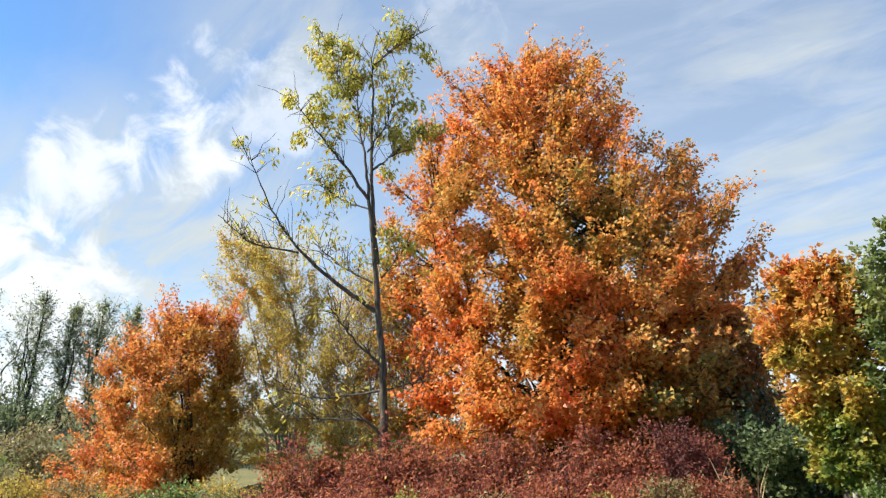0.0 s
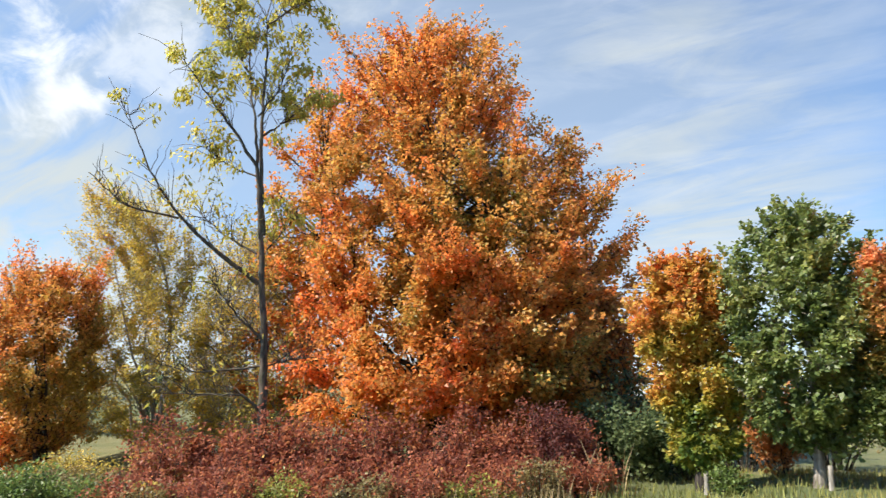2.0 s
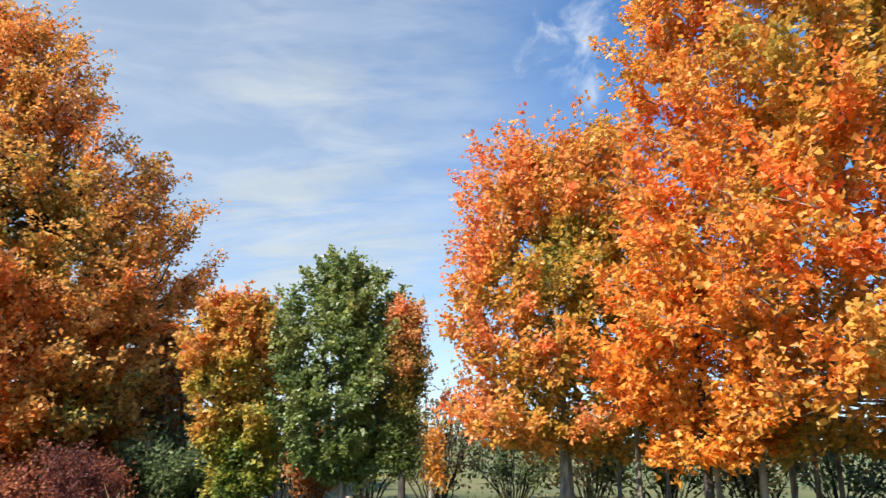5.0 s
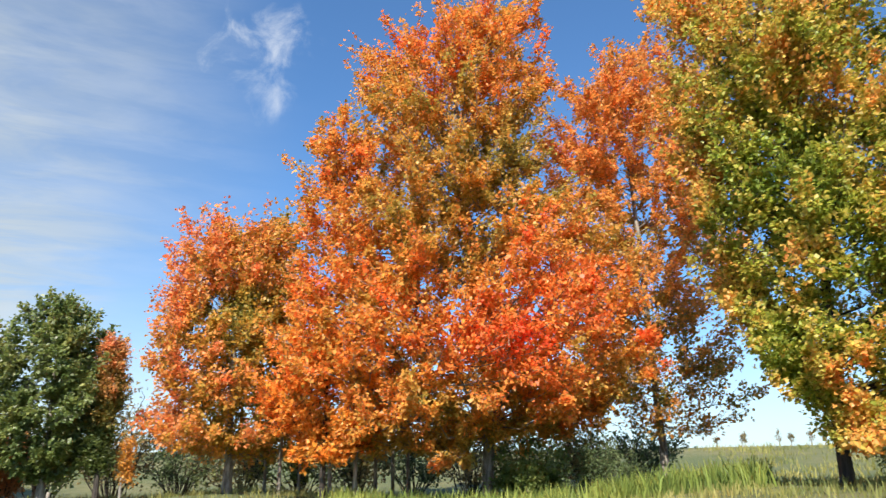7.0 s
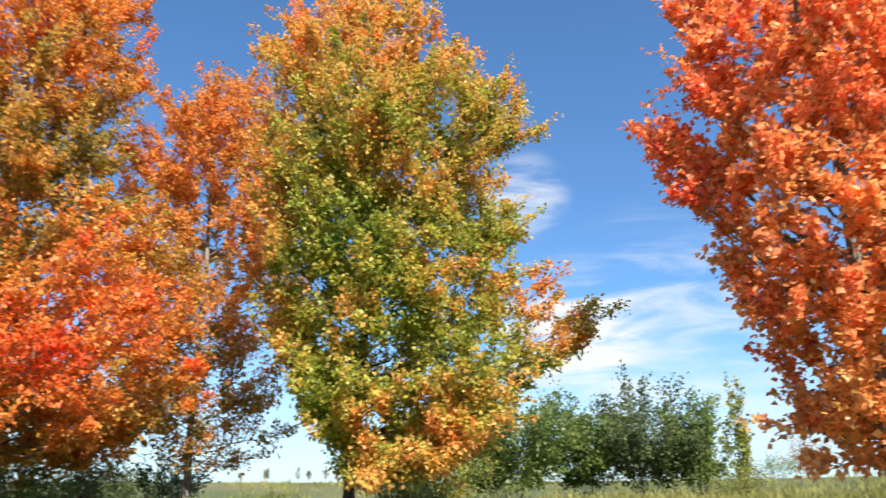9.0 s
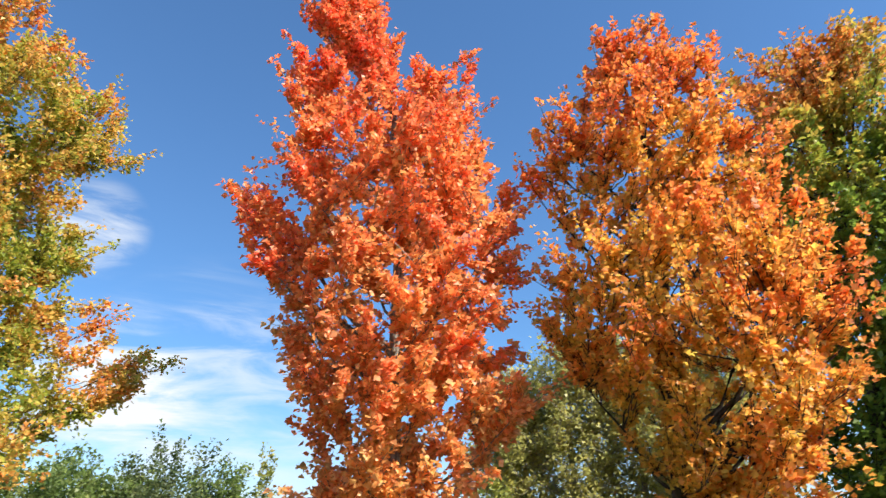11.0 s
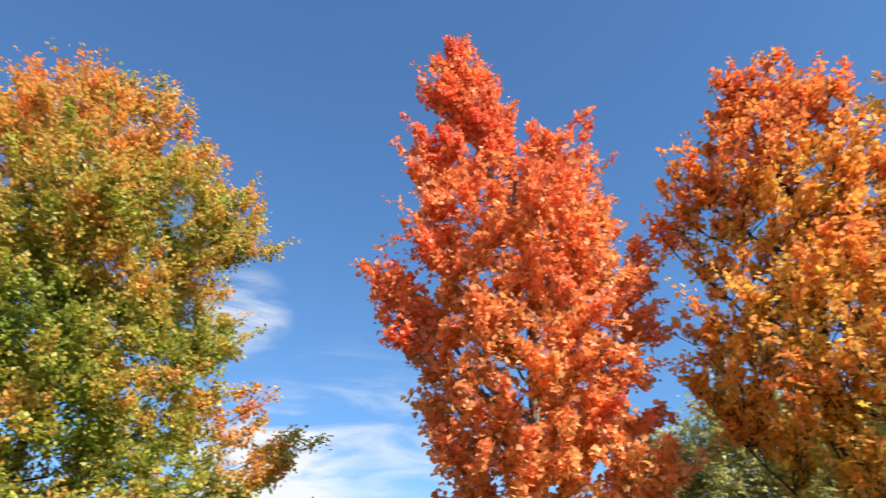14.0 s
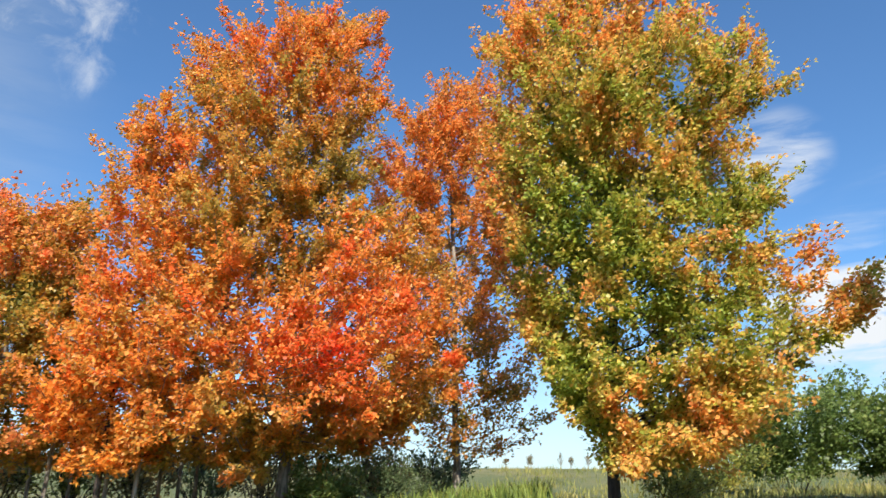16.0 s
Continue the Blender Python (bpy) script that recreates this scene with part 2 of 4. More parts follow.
LEAF_MAPLE = np.array([[0, 0, 0], [0.56, 0.34, 0.10], [0.20, 0.52, 0.05], [0, 1.0, -0.10], [-0.20, 0.52, 0.05], [-0.56, 0.34, 0.10]])
LEAF_FAR = np.array([[0, 0, 0], [0.42, 0.75, 0.05], [-0.38, 0.85, -0.06]])
LEAF_WIDE = np.array([[0, 0, 0], [0.50, 0.30, 0.12], [0.08, 1.0, -0.14], [-0.46, 0.52, 0.10]])
LEAF_KITE = np.array([[0, 0, 0], [0.46, 0.34, 0.12], [0.10, 1.0, -0.12], [-0.40, 0.56, 0.10]])
LEAF_LONG = np.array([[0, 0, 0], [0.20, 0.42, 0.05], [0, 1.0, -0.10], [-0.20, 0.42, 0.05]])
LEAF_OVAL = np.array([[0, 0, 0], [0.36, 0.36, 0.10], [0.06, 1.0, -0.08], [-0.32, 0.56, 0.08]])


# blades turn their faces somewhat to the light
SUNWARD = np.array(direction(SUN_AZ, SUN_EL)) * 0.25


def leaves(at, out, size, shape, rng, droop=0.5, flat=0.4, tilt=0.0):
    """Leaf blades at points; out: the way each twig goes. Returns points and quads."""
    n = len(at)
    ahead = out + rng.normal(0, 0.6, (n, 3))
    ahead[:, 2] -= droop
    ahead /= np.linalg.norm(ahead, axis=1, keepdims=True) + 1e-9
    up = rng.normal(0, 0.48, (n, 3)) + np.array([0, 0, flat]) + out * 0.4 + SUNWARD + tilt
    side = np.cross(ahead, up)
    side /= np.linalg.norm(side, axis=1, keepdims=True) + 1e-9
    up = np.cross(side, ahead)
    s = size * rng.uniform(0.55, 1.3, (n, 1))
    curl = rng.uniform(-1.0, 2.2, (n, 1))
    co = np.stack([at + s * (side * v[0] + ahead * v[1] + up * v[2] * curl) for v in shape], 1).reshape(-1, 3)
    i = np.arange(n)[:, None] * len(shape)
    if len(shape) == 3:
        return co, i + [0, 1, 2]
    return co, i + [0, 1, 2, 3] if len(shape) == 4 else np.concatenate([i + [0, 1, 2, 3], i + [0, 3, 4, 5]], 0)


def envelope(rows, z):
    rows = sorted(rows)
    zs = [r[0] for r in rows]
    return np.interp(z, zs, [r[1] for r in rows]), np.interp(z, zs, [r[2] for r in rows])


def tree(name, x, y, az, rows, mat_leaf, mat_bark, count, label, category="tree", group="", size=0.13, girth=0.2, boughs=90, limbs=14,
         seed=1, deep=0.85, extra=(), shape=LEAF_MAPLE, twig=0.6, twigs=11, steep=0.75, clear=None, hollow=0.35, droop=0.5, stems=1, tall=0.95, up=0.3, dome=0.05, loose=1.0, shelf=0.65, spray=1.3, sparse=None):
    """A broad-leaved tree. rows: height over the foot, reach to the left and to the right."""
    rng = np.random.default_rng(seed)
    top, low = max(r[0] for r in rows), min(r[0] for r in rows)
    clear = low + 0.05 * (top - low) if clear is None else clear
    root = thing(name, x, y, az, label, category, group)
    # trunk: from the foot to near the top, easing under the crown's middle
    zs = np.linspace(0, top * tall, 14)
    l, r = envelope(rows, np.maximum(zs, low))
    mid = (l + r) / 2 * np.clip((zs - clear) / (top - clear), 0, 1) ** 1.2
    wob = np.cumsum(rng.normal(0, 0.035, (14, 2)), 0) * (top / 14)
    wob -= wob[0]
    line = np.stack([mid + wob[:, 0], wob[:, 1], zs], 1)
    line[0, 2] = -0.25
    rad = girth * (1 - zs / top) ** 0.85 + 0.012
    rad[0] *= 1.35
    co, q = tubes(line[None], rad[None], 9)
    part("trunk", mesh(name + "_trunk", co, q, mat_bark, True), root)
    for s in range(1, stems):
        foot = np.array([rng.normal(0, 0.25), rng.normal(0, 0.25), -0.2])
        tip = np.array([mid[-1] + rng.normal(0, 0.12) * top, rng.normal(0, 0.12) * top, top * rng.uniform(0.6, 0.92)])
        l2 = bend(foot[None], tip[None], 9, rng=rng, wob=0.012)
        co, q = tubes(l2, (girth * 0.8 * np.linspace(1, 0.1, 9))[None], 7)
        part("trunk", mesh(name + "_stem", co, q, mat_bark, True), root)
    # ends of the boughs: spread over the crown's skin, some within
    n = int(boughs * 1.8)
    zz = np.linspace(low, top, 400)
    l, r = envelope(rows, zz)
    share = np.cumsum((r - l) * 0.5 + 0.5)
    ez = np.interp((np.arange(n) + rng.uniform(0.1, 0.9, n)) / n * share[-1], share, zz)
    turn = np.arange(n) * 2.39996 + rng.uniform(-0.35, 0.35, n)
    turn = np.where((np.sin(turn) > 0) & (rng.uniform(size=n) < 0.3), -turn, turn)
    reach = np.where(rng.uniform(size=n) < hollow, rng.uniform(0.25, 0.7, n), rng.uniform(0.8, 1.05, n))
    l, r = envelope(rows, ez)
    c, h = (l + r) / 2, (r - l) / 2
    back = np.minimum(h * deep, 5.0)
    pull = twig * 0.6
    ez = np.minimum(ez, top - 1.1 * twig * rng.uniform(0.8, 1.3, n))
    ends = np.stack([c + np.cos(turn) * np.maximum(h - pull, 0.12) * reach, np.sin(turn) * np.maximum(back - pull, 0.1) * reach, ez], 1)
    if len(extra):
        tips = np.array([(e[0], e[2] if len(e) > 2 else -0.4, e[1]) for e in extra], float)
        tips[:, 0] -= np.sign(tips[:, 0]) * 0.5 * twig
        tips[:, 2] -= 0.5 * twig * up
        near = [tips * np.array([f, 1, 1]) + rng.normal(0, 0.28, tips.shape) for f in (0.93, 0.82, 0.72)]
        ends = np.concatenate([tips, *near, ends])
        n = len(ends)
    # the crown falls away towards its front and back
    low_by = 1 - dome * np.abs(ends[:, 1])
    ends[:, 0] *= low_by
    ends[:, 2] = np.maximum(ends[:, 2] * low_by, 0.3)

    def on_trunk(z):
        return np.stack([np.interp(z, zs, line[:, 0]), np.interp(z, zs, line[:, 1]), z], 1)

    away = np.hypot(ends[:, 0] - np.interp(ends[:, 2], zs, line[:, 0]), ends[:, 1])
    start_z = np.clip(ends[:, 2] - steep * away - 0.25, clear * rng.uniform(0.85, 1.15, n), top * tall)
    start_z = np.minimum(start_z, np.maximum(ends[:, 2] - 0.05, clear * 0.8))
    starts = on_trunk(start_z)
    main = np.zeros(n, bool)
    main[:len(extra)] = True
    pick = np.argsort(-away * rng.uniform(0.7, 1.0, n))
    main[pick[:limbs]] = True
    lines = bend(starts, ends, 8, sag=-0.2, rng=rng, wob=0.018)
    # lesser boughs leave from the nearest limb where one passes close by
    cand = lines[main][:, 2:6].reshape(-1, 3)
    for i in np.where(~main)[0]:
        d = np.linalg.norm(cand - ends[i], axis=1) + 3.0 * np.maximum(cand[:, 2] - ends[i, 2] + 0.15, 0)
        j = d.argmin()
        if d[j] < 0.75 * np.linalg.norm(starts[i] - ends[i]):
            lines[i] = bend(cand[j][None], ends[i][None], 8, sag=-0.15, rng=rng, wob=0.02)[0]
    span = np.linalg.norm(lines[:, -1] - lines[:, 0], axis=1)
    thick = np.clip(girth * 0.085 * (span / 1.5) ** 0.8, 0.01, girth * 0.32)
    taper = np.linspace(1, 0.18, 8)[None]
    for i in np.where(main)[0]:
        co, q = tubes(lines[i:i + 1], thick[i] * 1.25 * taper, 6)
        part("limb", mesh(name + "_limb", co, q, mat_bark, True), root)
    # twigs
    m = twigs
    s = 1 - np.minimum(0.7, spray / np.maximum(span, 0.3))[:, None] * rng.uniform(0, 1, (n, m)) ** 1.15
    s[:, 0] = 1.0
    idx = np.clip(s * 7, 0, 6.999)
    i0, fr = idx.astype(int), (idx % 1)[..., None]
    rows_i = np.arange(n)[:, None]
    a = lines[rows_i, i0] * (1 - fr) + lines[rows_i, i0 + 1] * fr
    out = lines[:, -1] - lines[:, 0]
    out /= np.linalg.norm(out, axis=1, keepdims=True) + 1e-9
    # twigs spread sideways more than up and down, so that each bough bears a shelf of leaves
    d = out[:, None] * 0.85 + rng.normal(0, 0.55, (n, m, 3)) * np.array([1, 1, shelf]) + np.array([0, 0, up])
    d[:, 0] = out + rng.normal(0, 0.22, (n, 3)) + np.array([0, 0, up])
    d /= np.linalg.norm(d, axis=2, keepdims=True)
    far = rng.uniform(0.4, 0.95, (n, m, 1))
    far[:, 0] = rng.uniform(1.0, 1.9, (n, 1))
    far[:, 1:] *= (1.25 - 0.75 * np.abs(s[:, 1:] - 0.85))[..., None]
    b = a + d * far * twig * np.clip(span / 1.4, 0.45, 1.0)[:, None, None]
    a, b, d = a.reshape(-1, 3), b.reshape(-1, 3), d.reshape(-1, 3)
    b[:, 2] = np.maximum(b[:, 2], 0.15)
    tl = np.stack([a, b], 1)
    thin_rows = [0, 2, 4, 7]
    co1, q1 = tubes(lines[~main][:, thin_rows], thick[~main][:, None] * taper[:, thin_rows], 4)
    co2, q2 = tubes(tl, np.full((len(a), 1), 0.011 if girth > 0.12 else 0.008) * np.array([[1, 0.4]]), 3)
    part("branchwork", mesh(name + "_twigs", np.concatenate([co1, co2]), np.concatenate([q1, q2 + len(co1)]), mat_bark), root, kind="stuff")
    # leaves along the twigs, thicker towards their ends
    t = rng.uniform(0.1, 1.08, count) ** 0.66
    full = rng.gamma(2.0, 1.0, (n, m)) + 0.3
    full[:, 0] *= 1.8
    full *= np.clip(span / 1.6, 0.35, 1.15)[:, None]
    full[:len(extra) * 4] *= 1.15
    if sparse:
        full *= np.interp(ends[:, 2], sparse[:2], [sparse[2], 1.0])[:, None]
    full = full.ravel()
    k = rng.choice(len(a), count, p=full / full.sum())
    at = a[k] * (1 - t[:, None]) + b[k] * t[:, None] + rng.normal(0, (0.06 + 0.045 * twig) * loose, (count, 3))
    at[:, 2] = np.maximum(at[:, 2], 0.12)
    co, q = leaves(at, d[k], size, shape, rng, droop=droop, tilt=rng.normal(0, 0.3, (len(a), 3))[k])
    part("foliage", mesh(name + "_foliage", co, q, mat_leaf), root, kind="stuff")
    return root


def shrub(name, x, y, az, width, height, mat_leaf, mat_bark, count, label, group="", size=0.07, seed=1, stems=12, shape=LEAF_OVAL, depth=None, lift=0.08, thick=0.016, category="shrub"):
    """A bush: many stems from one foot, leaves from low down to the top, with an uneven crown."""
    rng = np.random.default_rng(seed)
    depth = width if depth is None else depth
    root = thing(name, x, y, az, label, category, group)
    n = stems
    u = np.sqrt(rng.uniform(0.02, 1, n))
    ang = np.arange(n) * 2.39996
    ends = np.stack([u * np.cos(ang) * width / 2 * 0.85, u * np.sin(ang) * depth / 2 * 0.85, height * (1 - 0.5 * u ** 2) * rng.uniform(0.68, 1.0, n)], 1)
    feet = np.stack([ends[:, 0] * 0.18, ends[:, 1] * 0.18, np.full(n, -0.1)], 1)
    lines = bend(feet, ends, 7, sag=0.5, rng=rng, wob=0.02)
    for i in range(min(n, 8)):
        co, q = tubes(lines[i:i + 1], thick * np.linspace(1, 0.25, 7)[None], 5)
        part("stem", mesh(name + "_stem", co, q, mat_bark, True), root)
    m = 12
    s = rng.uniform(lift + 0.12, 1, (n, m))
    idx = np.clip(s * 6, 0, 5.999)
    i0, fr = idx.astype(int), (idx % 1)[..., None]
    a = lines[np.arange(n)[:, None], i0] * (1 - fr) + lines[np.arange(n)[:, None], i0 + 1] * fr
    d = rng.normal(0, 0.7, (n, m, 3)) + np.array([0, 0, 0.45]) + (lines[:, -1] - lines[:, 0])[:, None] * 0.25
    d /= np.linalg.norm(d, axis=2, keepdims=True)
    b = a + d * rng.uniform(0.2, 0.55, (n, m, 1)) * min(width, height) * 0.36
    a, b, d = a.reshape(-1, 3), b.reshape(-1, 3), d.reshape(-1, 3)
    b[:, 2] = np.maximum(b[:, 2], 0.06)
    co1, q1 = tubes(lines[8:], np.full((max(n - 8, 0), 1), thick * 0.8) * np.linspace(1, 0.25, 7)[None], 4) if n > 8 else (np.zeros((0, 3)), np.zeros((0, 4), int))
    co2, q2 = tubes(np.stack([a, b], 1), np.full((len(a), 1), thick * 0.35) * np.array([[1, 0.5]]), 3)
    part("branchwork", mesh(name + "_twigs", np.concatenate([co1, co2]), np.concatenate([q1, q2 + len(co1)]), mat_bark), root, kind="stuff")
    k = rng.integers(0, len(a), count)
    t = rng.uniform(0.0, 1.1, (count, 1))
    at = a[k] * (1 - t) + b[k] * t + rng.normal(0, 0.05 + 0.02 * width, (count, 3))
    at[:, 2] = np.maximum(at[:, 2], 0.04)
    co, q = leaves(at, d[k], size, shape, rng, droop=0.25)
    part("foliage", mesh(name + "_foliage", co, q, mat_leaf), root, kind="stuff")
    return root


# ---- ground ----
KNOLLS = [(0, 0, 0.0), (0.5, 6, 0.25), (0.3, 22.5, 1.15), (7.3, 19.7, 0.45), (13.8, 20.9, 1.2), (12.1, 11.9, 1.3), (14.5, 1.5, 1.26), (14, -3.9, 1.25),
          (16.6, -9, 1.1), (-12, 17.4, 0.1), (-16.5, 23.8, 0.0), (-23.4, 14.9, -0.5), (-23, 18.2, 0.15), (-6.2, 20.6, 0.5), (-4.3, 21.6, 0.8), (-3.4, 23.3, 0.95), (-18, 12, -0.45), (-15, 9, -0.4), (-22, 11.5, -0.35), (-19, 14, -0.35), (-8, 14, 0.1), (-1.5, 17.5, 0.35),
          (-10, 0, 0.0), (0, -15, 0.2), (25, 10, 1.7), (32, -5, 2.5), (24, -2, 1.8), (-40, 14, 0.4)]


def ground_z(x, y):
    x, y = np.asarray(x, float), np.asarray(y, float)
    top, low = 0.0, 0.0
    for a, b, h in KNOLLS:
        w = 1.0 / ((x - a) ** 2 + (y - b) ** 2 + 1.5) ** 1.6
        top, low = top + w * h, low + w
    near = top / low
    r = np.hypot(x, y)
    far = 1.6 + 0.0290 * np.minimum(r, 150) - 0.004 * np.maximum(r - 150, 0)
    s = np.clip((r - 24) / 40, 0, 1)
    s = s * s * (3 - 2 * s)
    z = near * (1 - s) + far * s
    return z if z.ndim else float(z)


def build_ground():
    rings = np.concatenate([np.linspace(0.4, 30, 60), np.geomspace(31, 4200, 60)])
    turns = 160
    a = np.arange(turns) * 2 * np.pi / turns
    x, y = (rings[:, None] * np.cos(a)).ravel(), (rings[:, None] * np.sin(a)).ravel()
    z = ground_z(x, y) + np.array([0.05 * noise.noise((p * 0.5, q * 0.5, 0.0)) for p, q in zip(x, y)])
    i = np.arange(len(rings) - 1)[:, None] * turns
    s, t = np.arange(turns)[None], (np.arange(turns)[None] + 1) % turns
    q = np.stack([i + s, i + turns + s, i + turns + t, i + t], -1).reshape(-1, 4)
    mid = np.array([[0, 0, float(ground_z(0, 0))]])
    co = np.concatenate([np.stack([x, y, z], 1), mid])
    c = len(co) - 1
    me = mesh("ground", co, q, M_GROUND, True)
    bm = bmesh.new()
    bm.from_mesh(me)
    bm.verts.ensure_lookup_table()
    for k in range(turns):
        bm.faces.new((bm.verts[c], bm.verts[k], bm.verts[(k + 1) % turns])).smooth = True
    bm.to_mesh(me)
    bm.free()
    tagged(new("ground", me), label="uneven autumn meadow of green and straw-coloured grass", category="ground", kind="structure")


ROAD = []


def build_road():
    knots = np.array([(-60, -30), (-30, -14), (-14, -4), (-9.0, 4.5), (-7.6, 11.0), (-5.4, 16.2), (-2.4, 17.5), (-0.5, 15.7), (1.5, 11.5), (3.4, 5), (4.6, -12), (4, -40)], float)
    t = np.linspace(0, len(knots) - 1, 140)
    line = np.stack([np.interp(t, np.arange(len(knots)), knots[:, k]) for k in (0, 1)], 1)
    for _ in range(6):
        line[1:-1] = (line[:-2] + 2 * line[1:-1] + line[2:]) / 4
    ROAD.append(line)
    way = np.gradient(line, axis=0)
    way /= np.linalg.norm(way, axis=1, keepdims=True)
    side = np.stack([way[:, 1], -way[:, 0]], 1)
    offs = np.array([-1.85, -1.7, -0.9, 0, 0.9, 1.7, 1.85])
    drop = np.array([-0.12, 0.07, 0.10, 0.12, 0.10, 0.07, -0.12])
    p = line[:, None] + side[:, None] * offs[None, :, None]
    z = ground_z(p[..., 0], p[..., 1]) + drop
    co = np.concatenate([p, z[..., None]], -1).reshape(-1, 3)
    k = len(offs)
    i = np.arange(len(line) - 1)[:, None] * k + np.arange(k - 1)[None]
    q = np.stack([i, i + k, i + k + 1, i + 1], -1).reshape(-1, 4)
    tagged(new("road", mesh("road", co, q, M_ROAD, True)), label="narrow worn grey asphalt lane across the meadow", category="road", kind="structure")


build_ground()
build_road()

# ---- leaves of each kind ----
L_TREE1 = leaf("orange_pink_leaves", [(0.1, OLIVE), (0.3, (0.42, 0.25, 0.03)), (0.5, (0.59, 0.25, 0.06)), (0.75, (0.61, 0.21, 0.075)), (0.95, (0.60, 0.145, 0.07))], bias=-0.06, side=(-2.5, 2, -0.25), core=(3.6, 9.0, 0.35))
L_TREE2 = leaf("blaze_orange_leaves", [(0.08, (0.30, 0.24, 0.04)), (0.34, (0.53, 0.28, 0.045)), (0.55, (0.60, 0.215, 0.035)), (0.8, (0.62, 0.15, 0.03)), (0.98, RED)], bias=-0.16, patch=0.4, rise=(3, 16, 0.08), core=(5.6, 17.0, 0.26), spots=[(1.2, 5.4, 3.9, 2.9, 0.32), (-4.6, 1.8, 2.6, 2.2, -0.2)])
L_TREE3 = leaf("copper_orange_leaves", [(0.1, (0.24, 0.21, 0.03)), (0.4, (0.56, 0.25, 0.045)), (0.7, (0.59, 0.245, 0.06)), (0.95, (0.58, 0.19, 0.05))], patch=0.5, bias=-0.06, core=(4.2, 16.0, 0.25), spots=[(1.6, 3.4, 3.2, 2.8, -0.12)])
L_TREEG = leaf("turning_green_leaves", [(0.08, (0.16, 0.22, 0.025)), (0.34, (0.28, 0.31, 0.035)), (0.54, (0.44, 0.345, 0.06)), (0.74, (0.58, 0.31, 0.07)), (0.95, (0.62, 0.22, 0.045))], bias=0.12, patches=0.75, single=0.75, patch=0.45, rise=(8, 13.5, 0.12), side=(-4, -0.5, -0.15), core=(4.6, 14.0, 0.25), spots=[(5.9, 4.7, 1.7, 2.0, 0.15), (3.6, 8.4, 1.6, 1.0, 0.15)])
L_RED = leaf("scarlet_orange_leaves", [(0.05, (0.66, 0.38, 0.11)), (0.3, (0.68, 0.28, 0.085)), (0.6, (0.67, 0.19, 0.06)), (0.85, (0.64, 0.125, 0.05)), (1.0, (0.5, 0.06, 0.03))], single=0.7, gloss=1.0, rough=0.52, thin=0.5, rise=(1, 14.5, 0.35), patch=0.5, bias=-0.1, core=(3.0, 14.0, 0.2))
L_TREEO = leaf("bright_orange_leaves", [(0.08, (0.56, 0.40, 0.06)), (0.35, (0.63, 0.30, 0.05)), (0.65, (0.64, 0.21, 0.045)), (0.95, (0.61, 0.14, 0.04))], single=0.7, gloss=1.0, rough=0.52, thin=0.58, rise=(2, 13, 0.3), patch=0.5, bias=-0.08, core=(3.6, 13.0, 0.3))
L_TREEBG = leaf("late_green_leaves", [(0.1, (0.11, 0.18, 0.02)), (0.4, (0.22, 0.28, 0.03)), (0.6, (0.34, 0.29, 0.04)), (0.8, (0.44, 0.23, 0.04)), (1.0, (0.5, 0.16, 0.03))], bias=-0.06, rise=(7, 14, 0.4), patch=0.4, spots=[(-0.4, 12.2, 3.8, 3.0, 0.3), (3.5, 10.0, 2.0, 2.5, 0.15)])
L_MAPLE = leaf("burnt_orange_leaves", [(0.08, (0.20, 0.19, 0.035)), (0.3, (0.47, 0.26, 0.05)), (0.55, (0.55, 0.225, 0.045)), (0.8, (0.56, 0.165, 0.038)), (1.0, (0.50, 0.09, 0.03))], patch=0.5, bias=-0.04, thin=0.56, core=(7.0, 16.0, 0.2), spots=[(3.6, 2.6, 2.8, 2.2, -0.2), (1.5, 8.0, 2.2, 2.4, -0.16), (-4.5, 4.0, 2.4, 4.0, 0.1)])
L_ASH = leaf("yellow_green_leaves", [(0.2, (0.20, 0.205, 0.035)), (0.5, (0.39, 0.35, 0.05)), (0.8, (0.52, 0.42, 0.07))])
L_N3 = leaf("salmon_orange_leaves", [(0.1, (0.36, 0.25, 0.04)), (0.4, (0.54, 0.25, 0.05)), (0.7, (0.56, 0.18, 0.05)), (0.95, (0.5, 0.11, 0.05))], bias=-0.12, patch=0.5, core=(3.4, 6.5, 0.3), spots=[(1.3, 2.6, 1.3, 2.8, -0.12)])
L_N4 = leaf("olive_yellow_leaves", [(0.1, (0.21, 0.185, 0.04)), (0.4, (0.38, 0.305, 0.06)), (0.65, (0.49, 0.36, 0.06)), (0.95, (0.52, 0.28, 0.05))], patch=0.5)
L_S1 = leaf("green_to_orange_leaves", [(0.08, (0.09, 0.14, 0.02)), (0.32, (0.26, 0.25, 0.03)), (0.5, (0.42, 0.30, 0.05)), (0.75, (0.50, 0.23, 0.05)), (0.95, (0.54, 0.15, 0.04))], rise=(0.8, 5, 0.5), patch=0.9, bias=0.0)
L_S2 = leaf("dark_green_leaves", [(0.1, (0.055, 0.095, 0.02)), (0.5, (0.14, 0.18, 0.04)), (0.85, (0.28, 0.28, 0.075)), (1.0, (0.38, 0.31, 0.08))], patch=0.8, patches=0.55, gloss=1.0)
L_S3 = leaf("brown_green_leaves", [(0.1, (0.10, 0.13, 0.025)), (0.4, (0.26, 0.19, 0.035)), (0.65, (0.5, 0.24, 0.08)), (0.95, (0.62, 0.26, 0.12))], rise=(1, 5.2, 0.9), bias=-0.1, patch=0.8)
L_GOLD = leaf("golden_orange_leaves", [(0.1, (0.52, 0.31, 0.04)), (0.5, (0.62, 0.25, 0.03)), (0.9, (0.63, 0.16, 0.025))])
